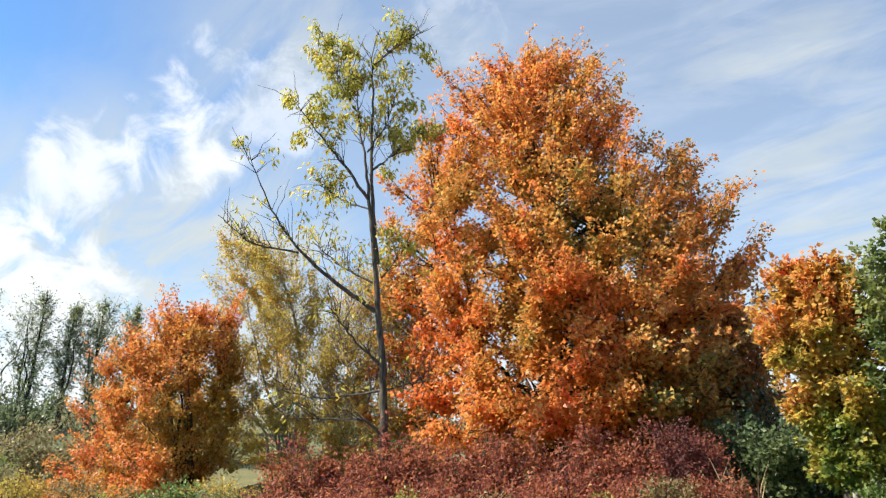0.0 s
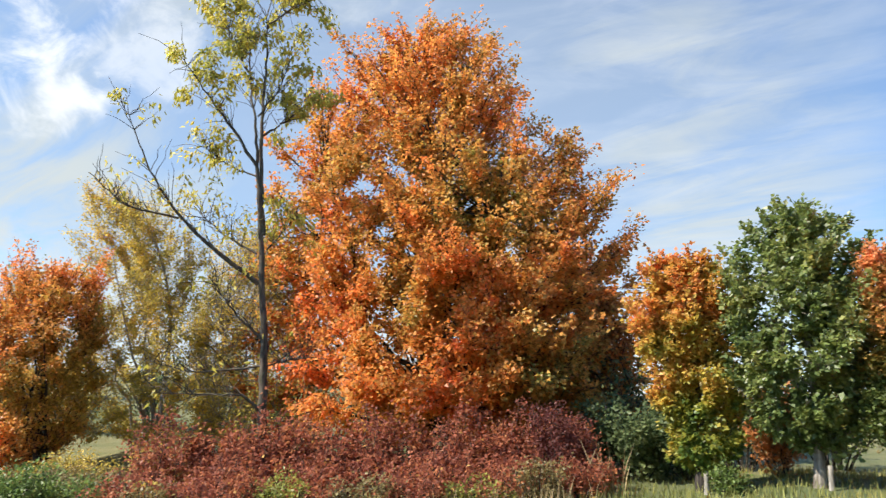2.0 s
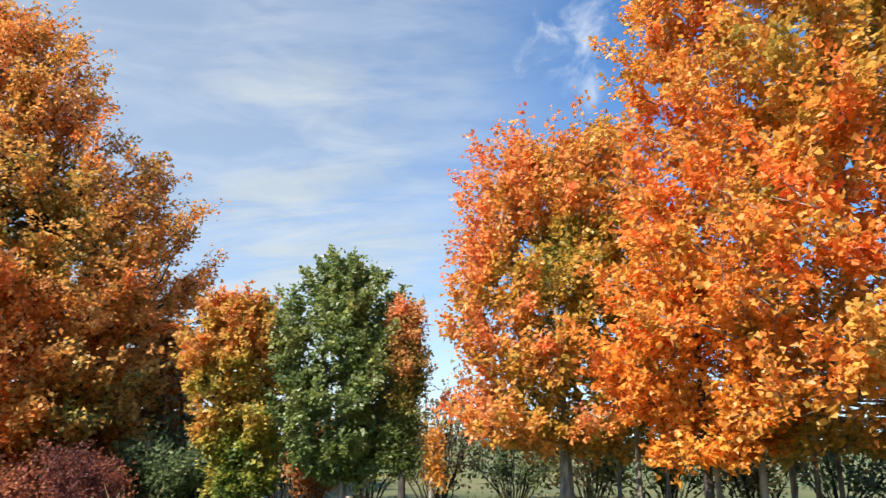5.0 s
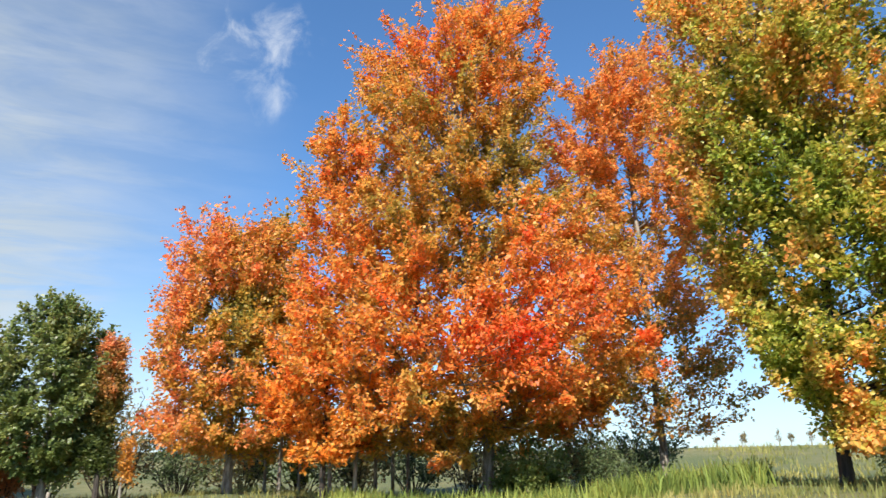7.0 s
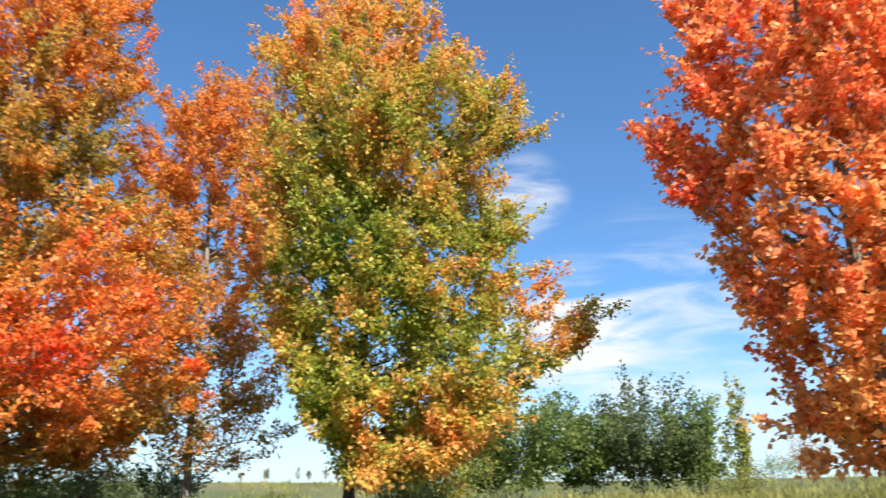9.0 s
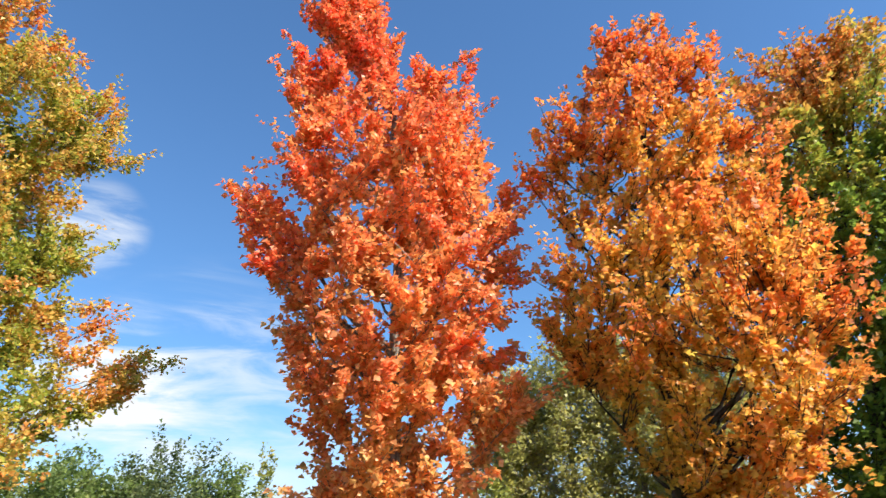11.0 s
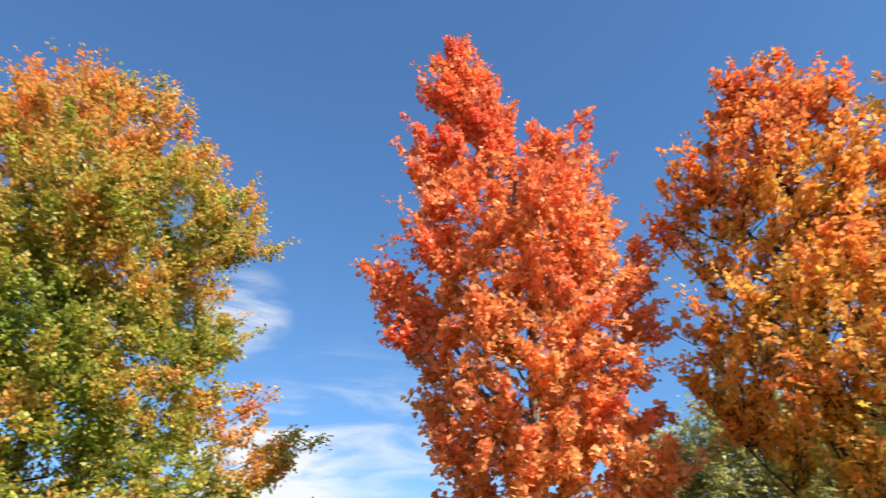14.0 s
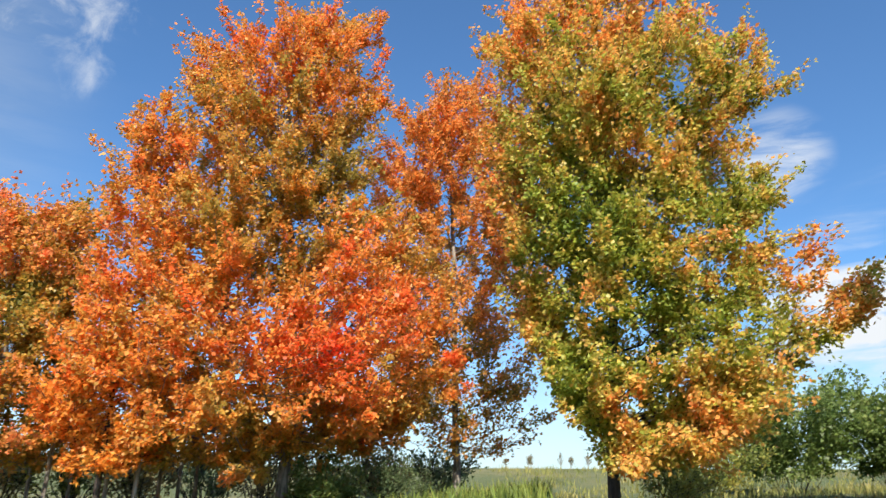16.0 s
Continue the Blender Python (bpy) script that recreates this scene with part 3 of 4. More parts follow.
L_SAP = leaf("amber_leaves", [(0.2, (0.45, 0.26, 0.04)), (0.8, (0.6, 0.26, 0.04))])
L_DOG = leaf("burgundy_leaves", gloss=0.2, stops=[(0.1, (0.14, 0.052, 0.03)), (0.45, (0.28, 0.095, 0.048)), (0.72, (0.38, 0.155, 0.058)), (0.9, (0.46, 0.33, 0.07))], single=0.8, patch=0.8)
L_MAROON = leaf("maroon_leaves", gloss=0.2, stops=[(0.1, (0.06, 0.026, 0.018)), (0.5, (0.13, 0.045, 0.028)), (0.9, (0.22, 0.08, 0.04))])
L_BUSH = leaf("bush_green_leaves", [(0.1, (0.065, 0.105, 0.022)), (0.5, (0.135, 0.19, 0.04)), (0.9, (0.26, 0.29, 0.08))], patch=0.6)
L_BUSHY = leaf("yellowing_bush_leaves", [(0.1, (0.10, 0.14, 0.03)), (0.5, (0.24, 0.26, 0.05)), (0.9, (0.42, 0.33, 0.06))], patch=0.8)
L_SAGE = leaf("grey_green_leaves", [(0.1, (0.055, 0.08, 0.03)), (0.5, (0.105, 0.14, 0.05)), (0.9, (0.20, 0.22, 0.08))], patch=0.6, gloss=0.3)
L_WILLOW = leaf("willow_leaves", [(0.1, (0.18, 0.19, 0.05)), (0.5, (0.34, 0.32, 0.09)), (0.9, (0.46, 0.41, 0.13))], patch=0.4)
L_POPLAR = leaf("poplar_leaves", [(0.1, (0.12, 0.15, 0.07)), (0.5, (0.25, 0.27, 0.13)), (0.9, (0.38, 0.37, 0.20))], patch=0.4)
L_BROWN = leaf("brown_brush_leaves", [(0.1, (0.11, 0.09, 0.035)), (0.5, (0.21, 0.17, 0.06)), (0.9, (0.30, 0.26, 0.09))], patch=0.5)
L_RUSSET = leaf("russet_leaves", [(0.1, (0.20, 0.14, 0.03)), (0.5, (0.36, 0.16, 0.04)), (0.9, (0.46, 0.13, 0.04))], patch=0.7)
L_RUST = leaf("rust_leaves", [(0.1, (0.30, 0.14, 0.04)), (0.9, (0.46, 0.18, 0.05))])

# ---- the big maples of the row ----
EXTRA_T = [(-1.5, 4.5, -2.0), (-0.8, 5.8, -2.0), (-2.6, 6.2, -2.2), (0.8, 4.2, -2.0), (-1.8, 3.2, -1.8), (-0.6, 8.0, -1.8), (0.5, 10.2, -1.2), (-0.5, 3.7, -2.0), (0.9, 5.5, -2.0), (0.1, 6.9, -2.0), (-3.8, 5.5, -2.0), (-4.2, 6.6, -1.5), (-3.2, 7.4, -2.0), (-4.6, 4.8, -1.2), (-2.6, 8.6, -1.6), (1.6, 3.6, -1.5), (2.2, 4.4, -1.0), (2.8, 3.4, -0.8), (1.2, 4.6, -2.2), (3.4, 4.2, -0.5), (2.0, 2.9, -1.2), (-4.6, 7.2, -0.5), (-4.2, 8.0, -0.8), (-5.0, 6.2, -0.5), (0.6, 2.4, -1.2), (-0.6, 2.7, -1.5), (1.4, 2.6, -0.8), (2.6, 2.6, -0.5), (-1.6, 2.4, -1.4), (3.4, 3.0, -0.6), (-2.6, 2.2, -1.2)]
tree("maple_tree", 0.34, 22.50, -0.9,
     [(8.7, 0.3, 1.2), (8.1, -1.4, 1.6), (6.3, -2.4, 2.0), (5.0, -2.6, 2.3), (3.6, -2.7, 2.6), (2.4, -2.7, 2.6), (1.6, -2.3, 2.5), (1.0, -1.4, 1.8)],
     L_TREE1, BARK_GREY, 58000, "rounded orange-pink maple with an olive inner side", seed=3, girth=0.12, boughs=150, size=0.115, shape=LEAF_KITE, dome=0.045)
tree("maple_tree", 7.34, 19.68, -20.4,
     [(16.9, 0.2, 1.3), (16.8, -0.9, 1.7), (15.8, -2.8, 2.2), (14.6, -4.1, 2.6), (12.7, -4.8, 2.1), (11.1, -6.0, 2.2), (9.5, -6.3, 2.8), (8.0, -6.3, 4.2), (6.7, -6.6, 4.8), (5.7, -6.8, 4.9), (4.3, -7.0, 5.1), (3.3, -7.0, 4.7), (3.0, -6.3, 3.8), (2.4, -5.6, 1.6), (1.8, -4.8, -1.6)],
     L_TREE2, BARK_GREY, 180000, "tall blazing orange maple with red patches, grey trunk in weeds", seed=2, extra=EXTRA_T, girth=0.165, boughs=290, limbs=18, size=0.118, shape=LEAF_KITE, dome=0.048)
EXTRA_3 = [(0.7, 4.9), (1.1, 6.5), (0.1, 3.7), (-0.1, 2.9), (1.6, 3.7), (0.5, 2.5), (1.2, 5.5)]
tree("maple_tree", 13.77, 20.87, -33.4,
     [(16.3, -0.1, 0.7), (15.2, -2.2, 1.9), (13.7, -3.3, 2.9), (12.3, -3.5, 3.4), (9.9, -3.6, 3.9), (7.7, -3.5, 3.8), (5.7, -3.2, 3.6), (3.7, -2.9, 3.4), (2.5, -2.2, 3.3), (1.6, -1.5, 2.6)],
     L_TREE3, BARK_GREY, 70000, "copper-orange maple with thin open lower boughs", seed=4, extra=EXTRA_3, girth=0.12, boughs=170, size=0.122, sparse=(2.0, 9.0, 0.22), steep=0.5, shape=LEAF_KITE, dome=0.04)
EXTRA_G = [(4.9, 10.1, -0.4), (6.0, 4.7, -0.4), (5.0, 5.6, -0.4), (4.3, 7.1, -0.4), (5.6, 4.1, -0.4), (-0.8, 2.7, -1.8), (0.5, 1.5, -1.8), (1.3, 1.6, -1.8), (2.2, 2.2, -1.8), (3.0, 2.8, -1.8), (-1.4, 3.5, -1.8), (-2.0, 4.4, -0.4), (-1.7, 3.6, -0.4), (-1.4, 2.7, -1.8), (-2.1, 3.8, -0.4), (3.7, 2.9, -2.2), (3.1, 2.0, -2.2), (2.6, 1.5, -2.2), (1.0, 1.1, -2.2), (1.8, 3.0, -2.2), (0.2, 2.5, -2.2), (2.1, 4.7, -2.2), (0.9, 6.0, -2.2)]
tree("maple_tree", 12.09, 11.95, -45.3,
     [(14.6, -0.6, 0.9), (13.7, -1.5, 1.9), (12.9, -2.2, 2.6), (12.2, -3.0, 3.4), (11.6, -3.0, 4.3), (10.2, -3.0, 4.6), (8.1, -2.9, 3.8), (6.3, -2.7, 4.2), (4.7, -2.4, 4.3), (3.4, -1.9, 5.0), (2.5, -1.8, 4.3), (1.5, -0.9, 3.4), (0.9, -0.3, 2.7)],
     L_TREEG, BARK_DARK, 160000, "green maple turning gold and orange at the tips", seed=5, girth=0.11, boughs=230, limbs=16, size=0.108, shape=LEAF_KITE, steep=0.55, extra=EXTRA_G, dome=0.06)
EXTRA_R = [(-3.6, 7.7), (-3.1, 6.6), (-2.8, 7.2), (-2.7, 12.1), (-2.8, 11.0), (-2.4, 11.3), (-2.4, 4.7), (1.2, 11.8), (1.8, 11.2), (2.8, 3.4), (-1.7, 1.7)]
tree("maple_tree", 14.48, 1.48, -84.2,
     [(15.8, -1.8, -1.2), (14.7, -2.4, -0.6), (13.4, -2.5, -0.1), (12.5, -1.9, 0.2), (11.8, -1.6, 0.4), (11.1, -1.6, 1.8), (10.3, -2.7, 2.2), (8.8, -3.0, 2.4), (8.3, -2.2, 2.9), (7.6, -2.2, 3.0), (6.4, -2.8, 3.1), (4.8, -2.6, 2.6), (3.9, -2.6, 2.4), (2.9, -2.0, 2.4), (1.6, -1.7, 1.6), (0.7, -0.3, 1.0)],
     L_RED, BARK_GREY, 74000, "slender scarlet and orange maple against blue sky", seed=6, girth=0.18, boughs=170, limbs=16, loose=0.75, size=0.132, shape=LEAF_WIDE, twig=0.62, up=0.35, droop=0.45, twigs=13, spray=1.25, steep=1.0, extra=EXTRA_R, dome=0.07)
EXTRA_O = [(-2.7, 8.9), (-2.3, 9.6), (-2.1, 10.2), (-2.1, 8.5), (-0.3, 12.2), (0.6, 12.3), (1.3, 11.8), (1.8, 11.5), (2.3, 11.2), (4.0, 4.9), (-2.5, 5.2), (4.1, 6.1), (-0.8, 11.7)]
tree("maple_tree", 13.97, -3.88, -105.5,
     [(11.8, -0.7, 1.2), (11.0, -1.3, 1.7), (10.0, -1.6, 2.4), (9.0, -1.4, 2.9), (7.9, -1.3, 3.4), (6.8, -2.1, 3.6), (6.0, -2.4, 3.8), (4.8, -2.7, 3.9), (3.5, -1.5, 4.0), (2.7, -1.3, 3.8), (1.0, -0.7, 2.5)],
     L_TREEO, BARK_DARK, 62000, "bright orange maple with upright open boughs", seed=7, girth=0.18, boughs=180, limbs=16, hollow=0.45, loose=0.7, size=0.12, shape=LEAF_WIDE, twig=0.6, up=0.85, droop=0.35, twigs=13, spray=1.7, steep=1.3, extra=EXTRA_O, dome=0.07)
tree("maple_tree", 16.61, -9.23, -119.0,
     [(14.2, -0.5, 1.6), (13.5, -1.6, 2.8), (11.9, -2.2, 4.5), (9.9, -2.3, 5.1), (8.0, -2.0, 5.1), (5.4, -1.8, 5.2), (2.9, -2.2, 4.9), (1.0, -1.7, 2.3)],
     L_TREEBG, BARK_DARK, 64000, "broad green maple just turning rusty at the top", seed=8, girth=0.26, boughs=190, size=0.15, shape=LEAF_KITE, dome=0.053)
EXTRA_M = [(-5.6, 10.5, -0.4), (-5.7, 9.0, -0.4), (-5.7, 7.3, -0.4), (-5.7, 5.7, -0.4), (-5.3, 4.2, -0.4), (-5.6, 2.7, -0.4), (5.7, 5.0, -0.4), (6.4, 3.6, -0.4), (6.4, 2.2, -0.4), (6.3, 2.9, -0.4), (6.0, 6.1, -0.4), (-6.0, 4.0, -0.4), (-6.1, 2.3, -0.4), (-0.2, 7.3, -4.8), (1.3, 7.0, -4.8), (2.8, 7.2, -4.8), (2.0, 5.8, -4.8), (0.2, 6.2, -4.8), (3.2, 5.5, -4.8), (1.1, 8.0, -4.8), (2.6, 8.2, -4.8), (-0.4, 5.4, -4.8), (3.5, 6.6, -4.8), (-3.6, 2.2, -4.0), (-1.8, 2.6, -4.6), (0.0, 2.4, -4.8), (1.8, 2.6, -4.8), (3.6, 2.4, -4.4), (5.0, 2.6, -3.6), (-2.6, 4.0, -4.4), (4.6, 4.6, -4.0), (6.6, 1.6, -1.5), (5.6, 1.4, -3.0), (-4.6, 3.2, -3.0), (2.8, 3.8, -4.8), (0.8, 4.0, -4.9), (-3.6, 5.6, -3.2), (-3.8, 6.8, -3.0), (-3.2, 4.6, -3.8), (5.4, 7.4, -2.2), (4.8, 8.8, -2.4), (6.2, 5.6, -2.0), (3.8, 10.0, -2.6), (5.6, 4.0, -3.2), (4.4, 3.4, -4.4), (6.6, 3.2, -2.0), (3.4, 4.8, -4.8), (5.2, 6.2, -3.2), (4.2, 1.7, -4.4), (6.8, 2.6, -1.2), (2.6, 1.8, -4.8), (2.4, 4.6, -6.0), (3.4, 5.0, -6.0), (4.4, 4.8, -5.6), (5.2, 4.4, -5.0), (3.0, 3.6, -6.0), (4.2, 3.4, -5.6), (5.6, 3.2, -4.6), (1.4, 3.4, -6.0), (6.2, 5.2, -3.8), (3.8, 6.4, -5.4), (-1.5, 3.2, -5.2), (-0.4, 3.0, -5.4), (-2.6, 3.0, -4.8), (4.8, 7.6, -4.4), (5.8, 6.4, -3.6)]
tree("maple_tree", -16.46, 23.76, 42.6,
     [(16.0, -0.6, 1.0), (15.5, -2.1, 1.6), (14.6, -3.0, 2.4), (13.7, -4.3, 2.8), (11.9, -4.6, 3.9), (11.1, -5.0, 5.6), (10.1, -5.1, 6.5), (8.8, -5.4, 6.9), (7.4, -5.5, 7.3), (5.3, -5.4, 6.7), (3.1, -5.2, 7.7), (2.0, -5.1, 7.7), (1.1, -4.9, 7.1)],
     L_MAPLE, BARK_DARK, 215000, "huge burnt-orange maple with a domed crown above shrubs", seed=9, extra=EXTRA_M, girth=0.34, boughs=400, limbs=20, hollow=0.46, loose=1.3, size=0.122, twig=0.6, twigs=14, up=0.12, droop=0.6, shape=LEAF_KITE, dome=0.042)
EXTRA_N = [(-3.6, 2.7), (-3.6, 1.7), (-3.5, 0.9), (-3.3, 3.4), (-3.1, 4.1), (-3.0, 0.7, -1.4), (-2.2, 0.8, -1.9), (-2.5, 4.6), (1.4, 4.4), (-1.3, 0.9, -2.1), (-1.7, 1.7, -2.3)]
tree("maple_tree", -23.4, 14.9, 69.9,
     [(6.5, -1.0, 0.4), (5.9, -1.7, 0.9), (5.1, -2.2, 1.3), (4.4, -3.0, 1.6), (3.3, -3.1, 1.5), (2.2, -3.4, 1.4), (1.0, -3.6, 1.2), (0.3, -3.3, 0.8)],
     L_N3, BARK_DARK, 58000, "salmon-orange tree with several dark stems", seed=10, extra=EXTRA_N, girth=0.1, boughs=150, size=0.085, stems=6, steep=1.2, clear=0.5, twig=0.55, shape=LEAF_KITE, dome=0.035)
tree("birch_tree", -23.18, 18.25, 62.7,
     [(8.8, -2.8, -1.8), (8.2, -3.1, -0.5), (7.2, -3.2, 0.6), (5.8, -3.3, 1.7), (4.7, -3.3, 2.6), (3.1, -3.3, 3.1), (1.6, -3.3, 3.4), (0.3, -2.6, 2.7)],
     L_N4, BARK_PALE, 66000, "olive-yellow thin-leaved tree with pale upright stems", seed=11, girth=0.08, boughs=110, size=0.08, stems=6, steep=1.3, clear=0.6, twig=0.6, shape=LEAF_OVAL, dome=0.038)
tree("maple_tree", -6.46, 21.34, 20.6,
     [(5.2, -0.8, 0.2), (4.7, -1.0, 0.7), (4.2, -1.3, 0.8), (3.4, -1.4, 0.9), (2.6, -1.2, 0.9), (1.9, -1.1, 1.0), (1.2, -0.9, 1.0), (0.8, -0.8, 0.9), (0.5, -0.5, 0.5)],
     L_S1, BARK_DARK, 28000, "young maple, orange above and yellow-green below", seed=12, girth=0.1, boughs=80, size=0.10, loose=0.8, spray=0.8, twig=0.38, up=0.2, shape=LEAF_KITE, dome=0.05)
tree("maple_tree", -4.37, 21.97, 13.0,
     [(5.9, -0.1, 0.1), (5.7, -0.6, 0.6), (5.2, -1.0, 0.9), (4.7, -1.4, 1.1), (4.0, -1.8, 1.3), (3.2, -1.8, 1.3), (2.5, -1.8, 1.3), (1.7, -1.5, 1.3), (1.1, -1.2, 1.1), (0.7, -0.7, 0.7)],
     L_S2, BARK_GREY, 30000, "dense dark green young maple", seed=13, girth=0.1, boughs=95, size=0.11, loose=0.75, spray=0.8, twig=0.42, up=0.2, shape=LEAF_KITE, dome=0.04)
tree("maple_tree", -2.98, 21.80, 8.2,
     [(4.7, -0.2, 0.1), (4.2, -0.5, 0.5), (3.6, -0.6, 0.5), (2.9, -0.5, 0.7), (2.2, -0.6, 0.4), (1.6, -0.6, 0.5), (0.9, -0.4, 0.3)],
     L_S3, BARK_DARK, 18000, "slim young tree, pinkish orange at the top, dark below", seed=14, girth=0.07, boughs=50, size=0.075, twig=0.36, up=0.2, shape=LEAF_KITE, dome=0.04)
tree("sapling", -2.41, 21.87, 6.1,
     [(1.9, -0.0, 0.2), (1.3, -0.2, 0.3), (0.6, -0.2, 0.4)],
     L_SAP, BARK_PALE, 1500, "small amber-leaved sapling on a thin pale stem", seed=15, girth=0.03, boughs=20, limbs=5, size=0.07, twig=0.25, shape=LEAF_KITE, dome=0.06)

# ---- the half-bare ash ----


def ash_tree():
    """A tall thin tree with long bare limbs and tufts of drooping yellow-green leaves at the tips."""
    rng = np.random.default_rng(21)
    root = thing("ash_tree", -13.82, 15.81, 55.8, "tall half-bare ash with dark limbs and yellow-green leaf tufts", "tree")
    lift = 0.44 - ground_z(-13.82, 15.81)

    def stroke(points, r0, r1, name, sides=7, deep=0.0):
        p = np.array([(x * 1.1, deep * i / max(len(points) - 1, 1), (z - 0.36) * 1.14 + lift) for i, (x, z) in enumerate(points)])
        t = np.linspace(0, len(p) - 1, 5 * len(p))
        q = np.stack([np.interp(t, np.arange(len(p)), p[:, k]) for k in range(3)], 1)
        for _ in range(3):
            q[1:-1] = (q[:-2] + 2 * q[1:-1] + q[2:]) / 4
        q[1:-1] += rng.normal(0, 0.012, (len(q) - 2, 3))
        co, f = tubes(q[None], (r1 + (r0 - r1) * np.linspace(1, 0, len(q)) ** 1.35)[None], sides)
        part(name, mesh("ash_" + name, co, f, BARK_ASH, True), root)
        return q

    spine = stroke([(0, -0.2), (-0.1, 1.8), (-0.2, 3.0), (-0.35, 4.1), (-0.5, 5.4), (-0.65, 6.3), (-0.75, 7.2), (-1.0, 8.3), (-1.1, 9.3), (-1.45, 10.0)], 0.112, 0.008, "trunk", 9)
    lead = stroke([(-0.4, 5.0), (-0.62, 6.6), (-0.68, 7.9), (-0.7, 9.1), (-0.8, 10.0), (-0.64, 10.8)], 0.06, 0.01, "limb", deep=0.5)
    limbs = [spine[30:], lead]
    for points, r, deep in (
            ([(-0.4, 4.0), (-1.05, 4.4), (-1.65, 4.8), (-2.2, 5.3), (-2.75, 6.05), (-3.1, 6.75), (-3.5, 7.5)], 0.065, -0.6),
            ([(-2.1, 5.17), (-3.1, 5.25), (-3.8, 5.8)], 0.03, -0.4), ([(-0.5, 4.6), (-1.25, 5.0), (-1.9, 5.6)], 0.035, 0.7),
            ([(-0.66, 6.4), (-1.4, 7.3), (-1.95, 7.9), (-2.5, 8.5)], 0.045, -0.5), ([(-0.6, 7.1), (-0.1, 7.55), (0.4, 8.25)], 0.035, 0.3),
            ([(-0.22, 2.9), (-0.85, 3.4), (-1.35, 4.0)], 0.04, -0.5)) + ( ([(-0.2, 2.4), (-1.45, 2.2), (-2.4, 2.4)], 0.035, 0.5),
            ([(-0.1, 1.5), (-0.5, 1.85), (-1.35, 1.8), (-2.15, 1.8)], 0.045, -0.4), ([(-0.3, 4.7), (0.3, 5.6)], 0.022, 0.4),
            ([(-0.15, 2.4), (0.75, 2.6)], 0.02, -0.3), ([(-0.95, 8.3), (-1.55, 9.25), (-1.8, 10.4)], 0.03, 0.3), ([(-0.75, 9.6), (-0.25, 10.0), (0.45, 10.4)], 0.025, -0.3),
            ([(-0.66, 6.2), (-1.3, 6.5), (-1.9, 7.0)], 0.025, 0.9), ([(-0.75, 7.5), (-0.3, 8.4), (-0.2, 9.3)], 0.025, 0.6)):
        limbs.append(stroke(points, r, 0.008, "limb", 6, deep))
    a, b = [], []
    for q in limbs:
        for _ in range(34):
            i = rng.integers(len(q) // 4, len(q) - 1)
            d = (q[-1] - q[i]) * 0.25 + rng.normal(0, 0.45, 3) + np.array([0, 0, 0.35])
            a.append(q[i])
            b.append(q[i] + d / np.linalg.norm(d) * rng.uniform(0.35, 1.0))
        a.append(q[-2])
        b.append(q[-1])
    a, b = np.array(a), np.array(b)
    co, f = tubes(bend(a, b, 5, sag=0.2, rng=rng, wob=0.03), np.full((len(a), 1), 0.011) * np.linspace(1, 0.35, 5)[None], 3)
    part("branchwork", mesh("ash_branchwork", co, f, BARK_ASH), root, kind="stuff")
    high = np.clip((b[:, 2] - 3.6) / 5.5, 0.10, 1.0) ** 1.5 * np.where(b[:, 0] < -2.9, 0.25, 1.0) * (rng.uniform(0, 1, len(b)) < 0.27) + 1e-6
    k = rng.choice(len(b), 6800, p=high / high.sum())
    t = rng.uniform(0.5, 1.25, (6800, 1))
    at = a[k] * (1 - t) + b[k] * t + rng.normal(0, 0.095, (6800, 3)) - np.array([0, 0, 0.08])
    way = (b - a)[k] / np.linalg.norm((b - a)[k], axis=1, keepdims=True)
    co, f = leaves(at, way * 0.6, 0.15, LEAF_LONG, rng, droop=1.2)
    part("foliage", mesh("ash_foliage", co, f, L_ASH), root, kind="stuff")


ash_tree()

# ---- trees behind and beside the row ----
for i, (x, y, w, h) in enumerate((a, b, c, d * 0.92) for a, b, c, d in [(-45.2, 10.5, 1.3, 8.2), (-44.6, 13.2, 1.5, 8.5), (-44.2, 14.8, 1.2, 8.0), (-43.9, 16.2, 1.5, 8.4), (-43.6, 17.9, 1.3, 8.1), (-43.0, 19.8, 1.6, 7.8), (-45.4, 8.2, 1.4, 8.0)]):
    tree("poplar_tree", x, y, 75, [(h, -0.1, 0.3), (h * 0.85, -w * 0.6, w * 0.75), (h * 0.55, -w, w), (h * 0.25, -w * 0.7, w * 0.7), (1.0, -0.4, 0.4)], L_POPLAR, BARK_DARK, 5600,
         "thin grey-green poplar with bare upright stems", group="poplars at the field's end", seed=30 + i, girth=0.11, boughs=46, limbs=8, size=0.12, stems=3, steep=1.8, twig=0.8, shape=LEAF_FAR, clear=0.8)
tree("birch_tree", -20.6, 20.2, 57, [(8.0, -1.0, 0.6), (6.6, -2.3, 1.8), (3.6, -2.8, 2.6), (0.5, -2.2, 2.4)], L_N4, BARK_GREY, 30000,
     "thin olive-leaved tree with many pale twigs", seed=41, girth=0.07, boughs=130, twigs=20, size=0.08, stems=5, steep=1.5, clear=0.5, twig=0.7, shape=LEAF_OVAL)
tree("maple_tree", 2.7, 19.6, -8, [(5.0, -0.5, 0.6), (4.2, -1.5, 1.6), (3.0, -2.0, 2.0), (1.8, -1.7, 1.8), (1.2, -1.0, 1.0)], L_GOLD, BARK_DARK, 14000,
     "small golden-orange maple under a taller one", seed=42, girth=0.08, boughs=70, size=0.12, twig=0.5)
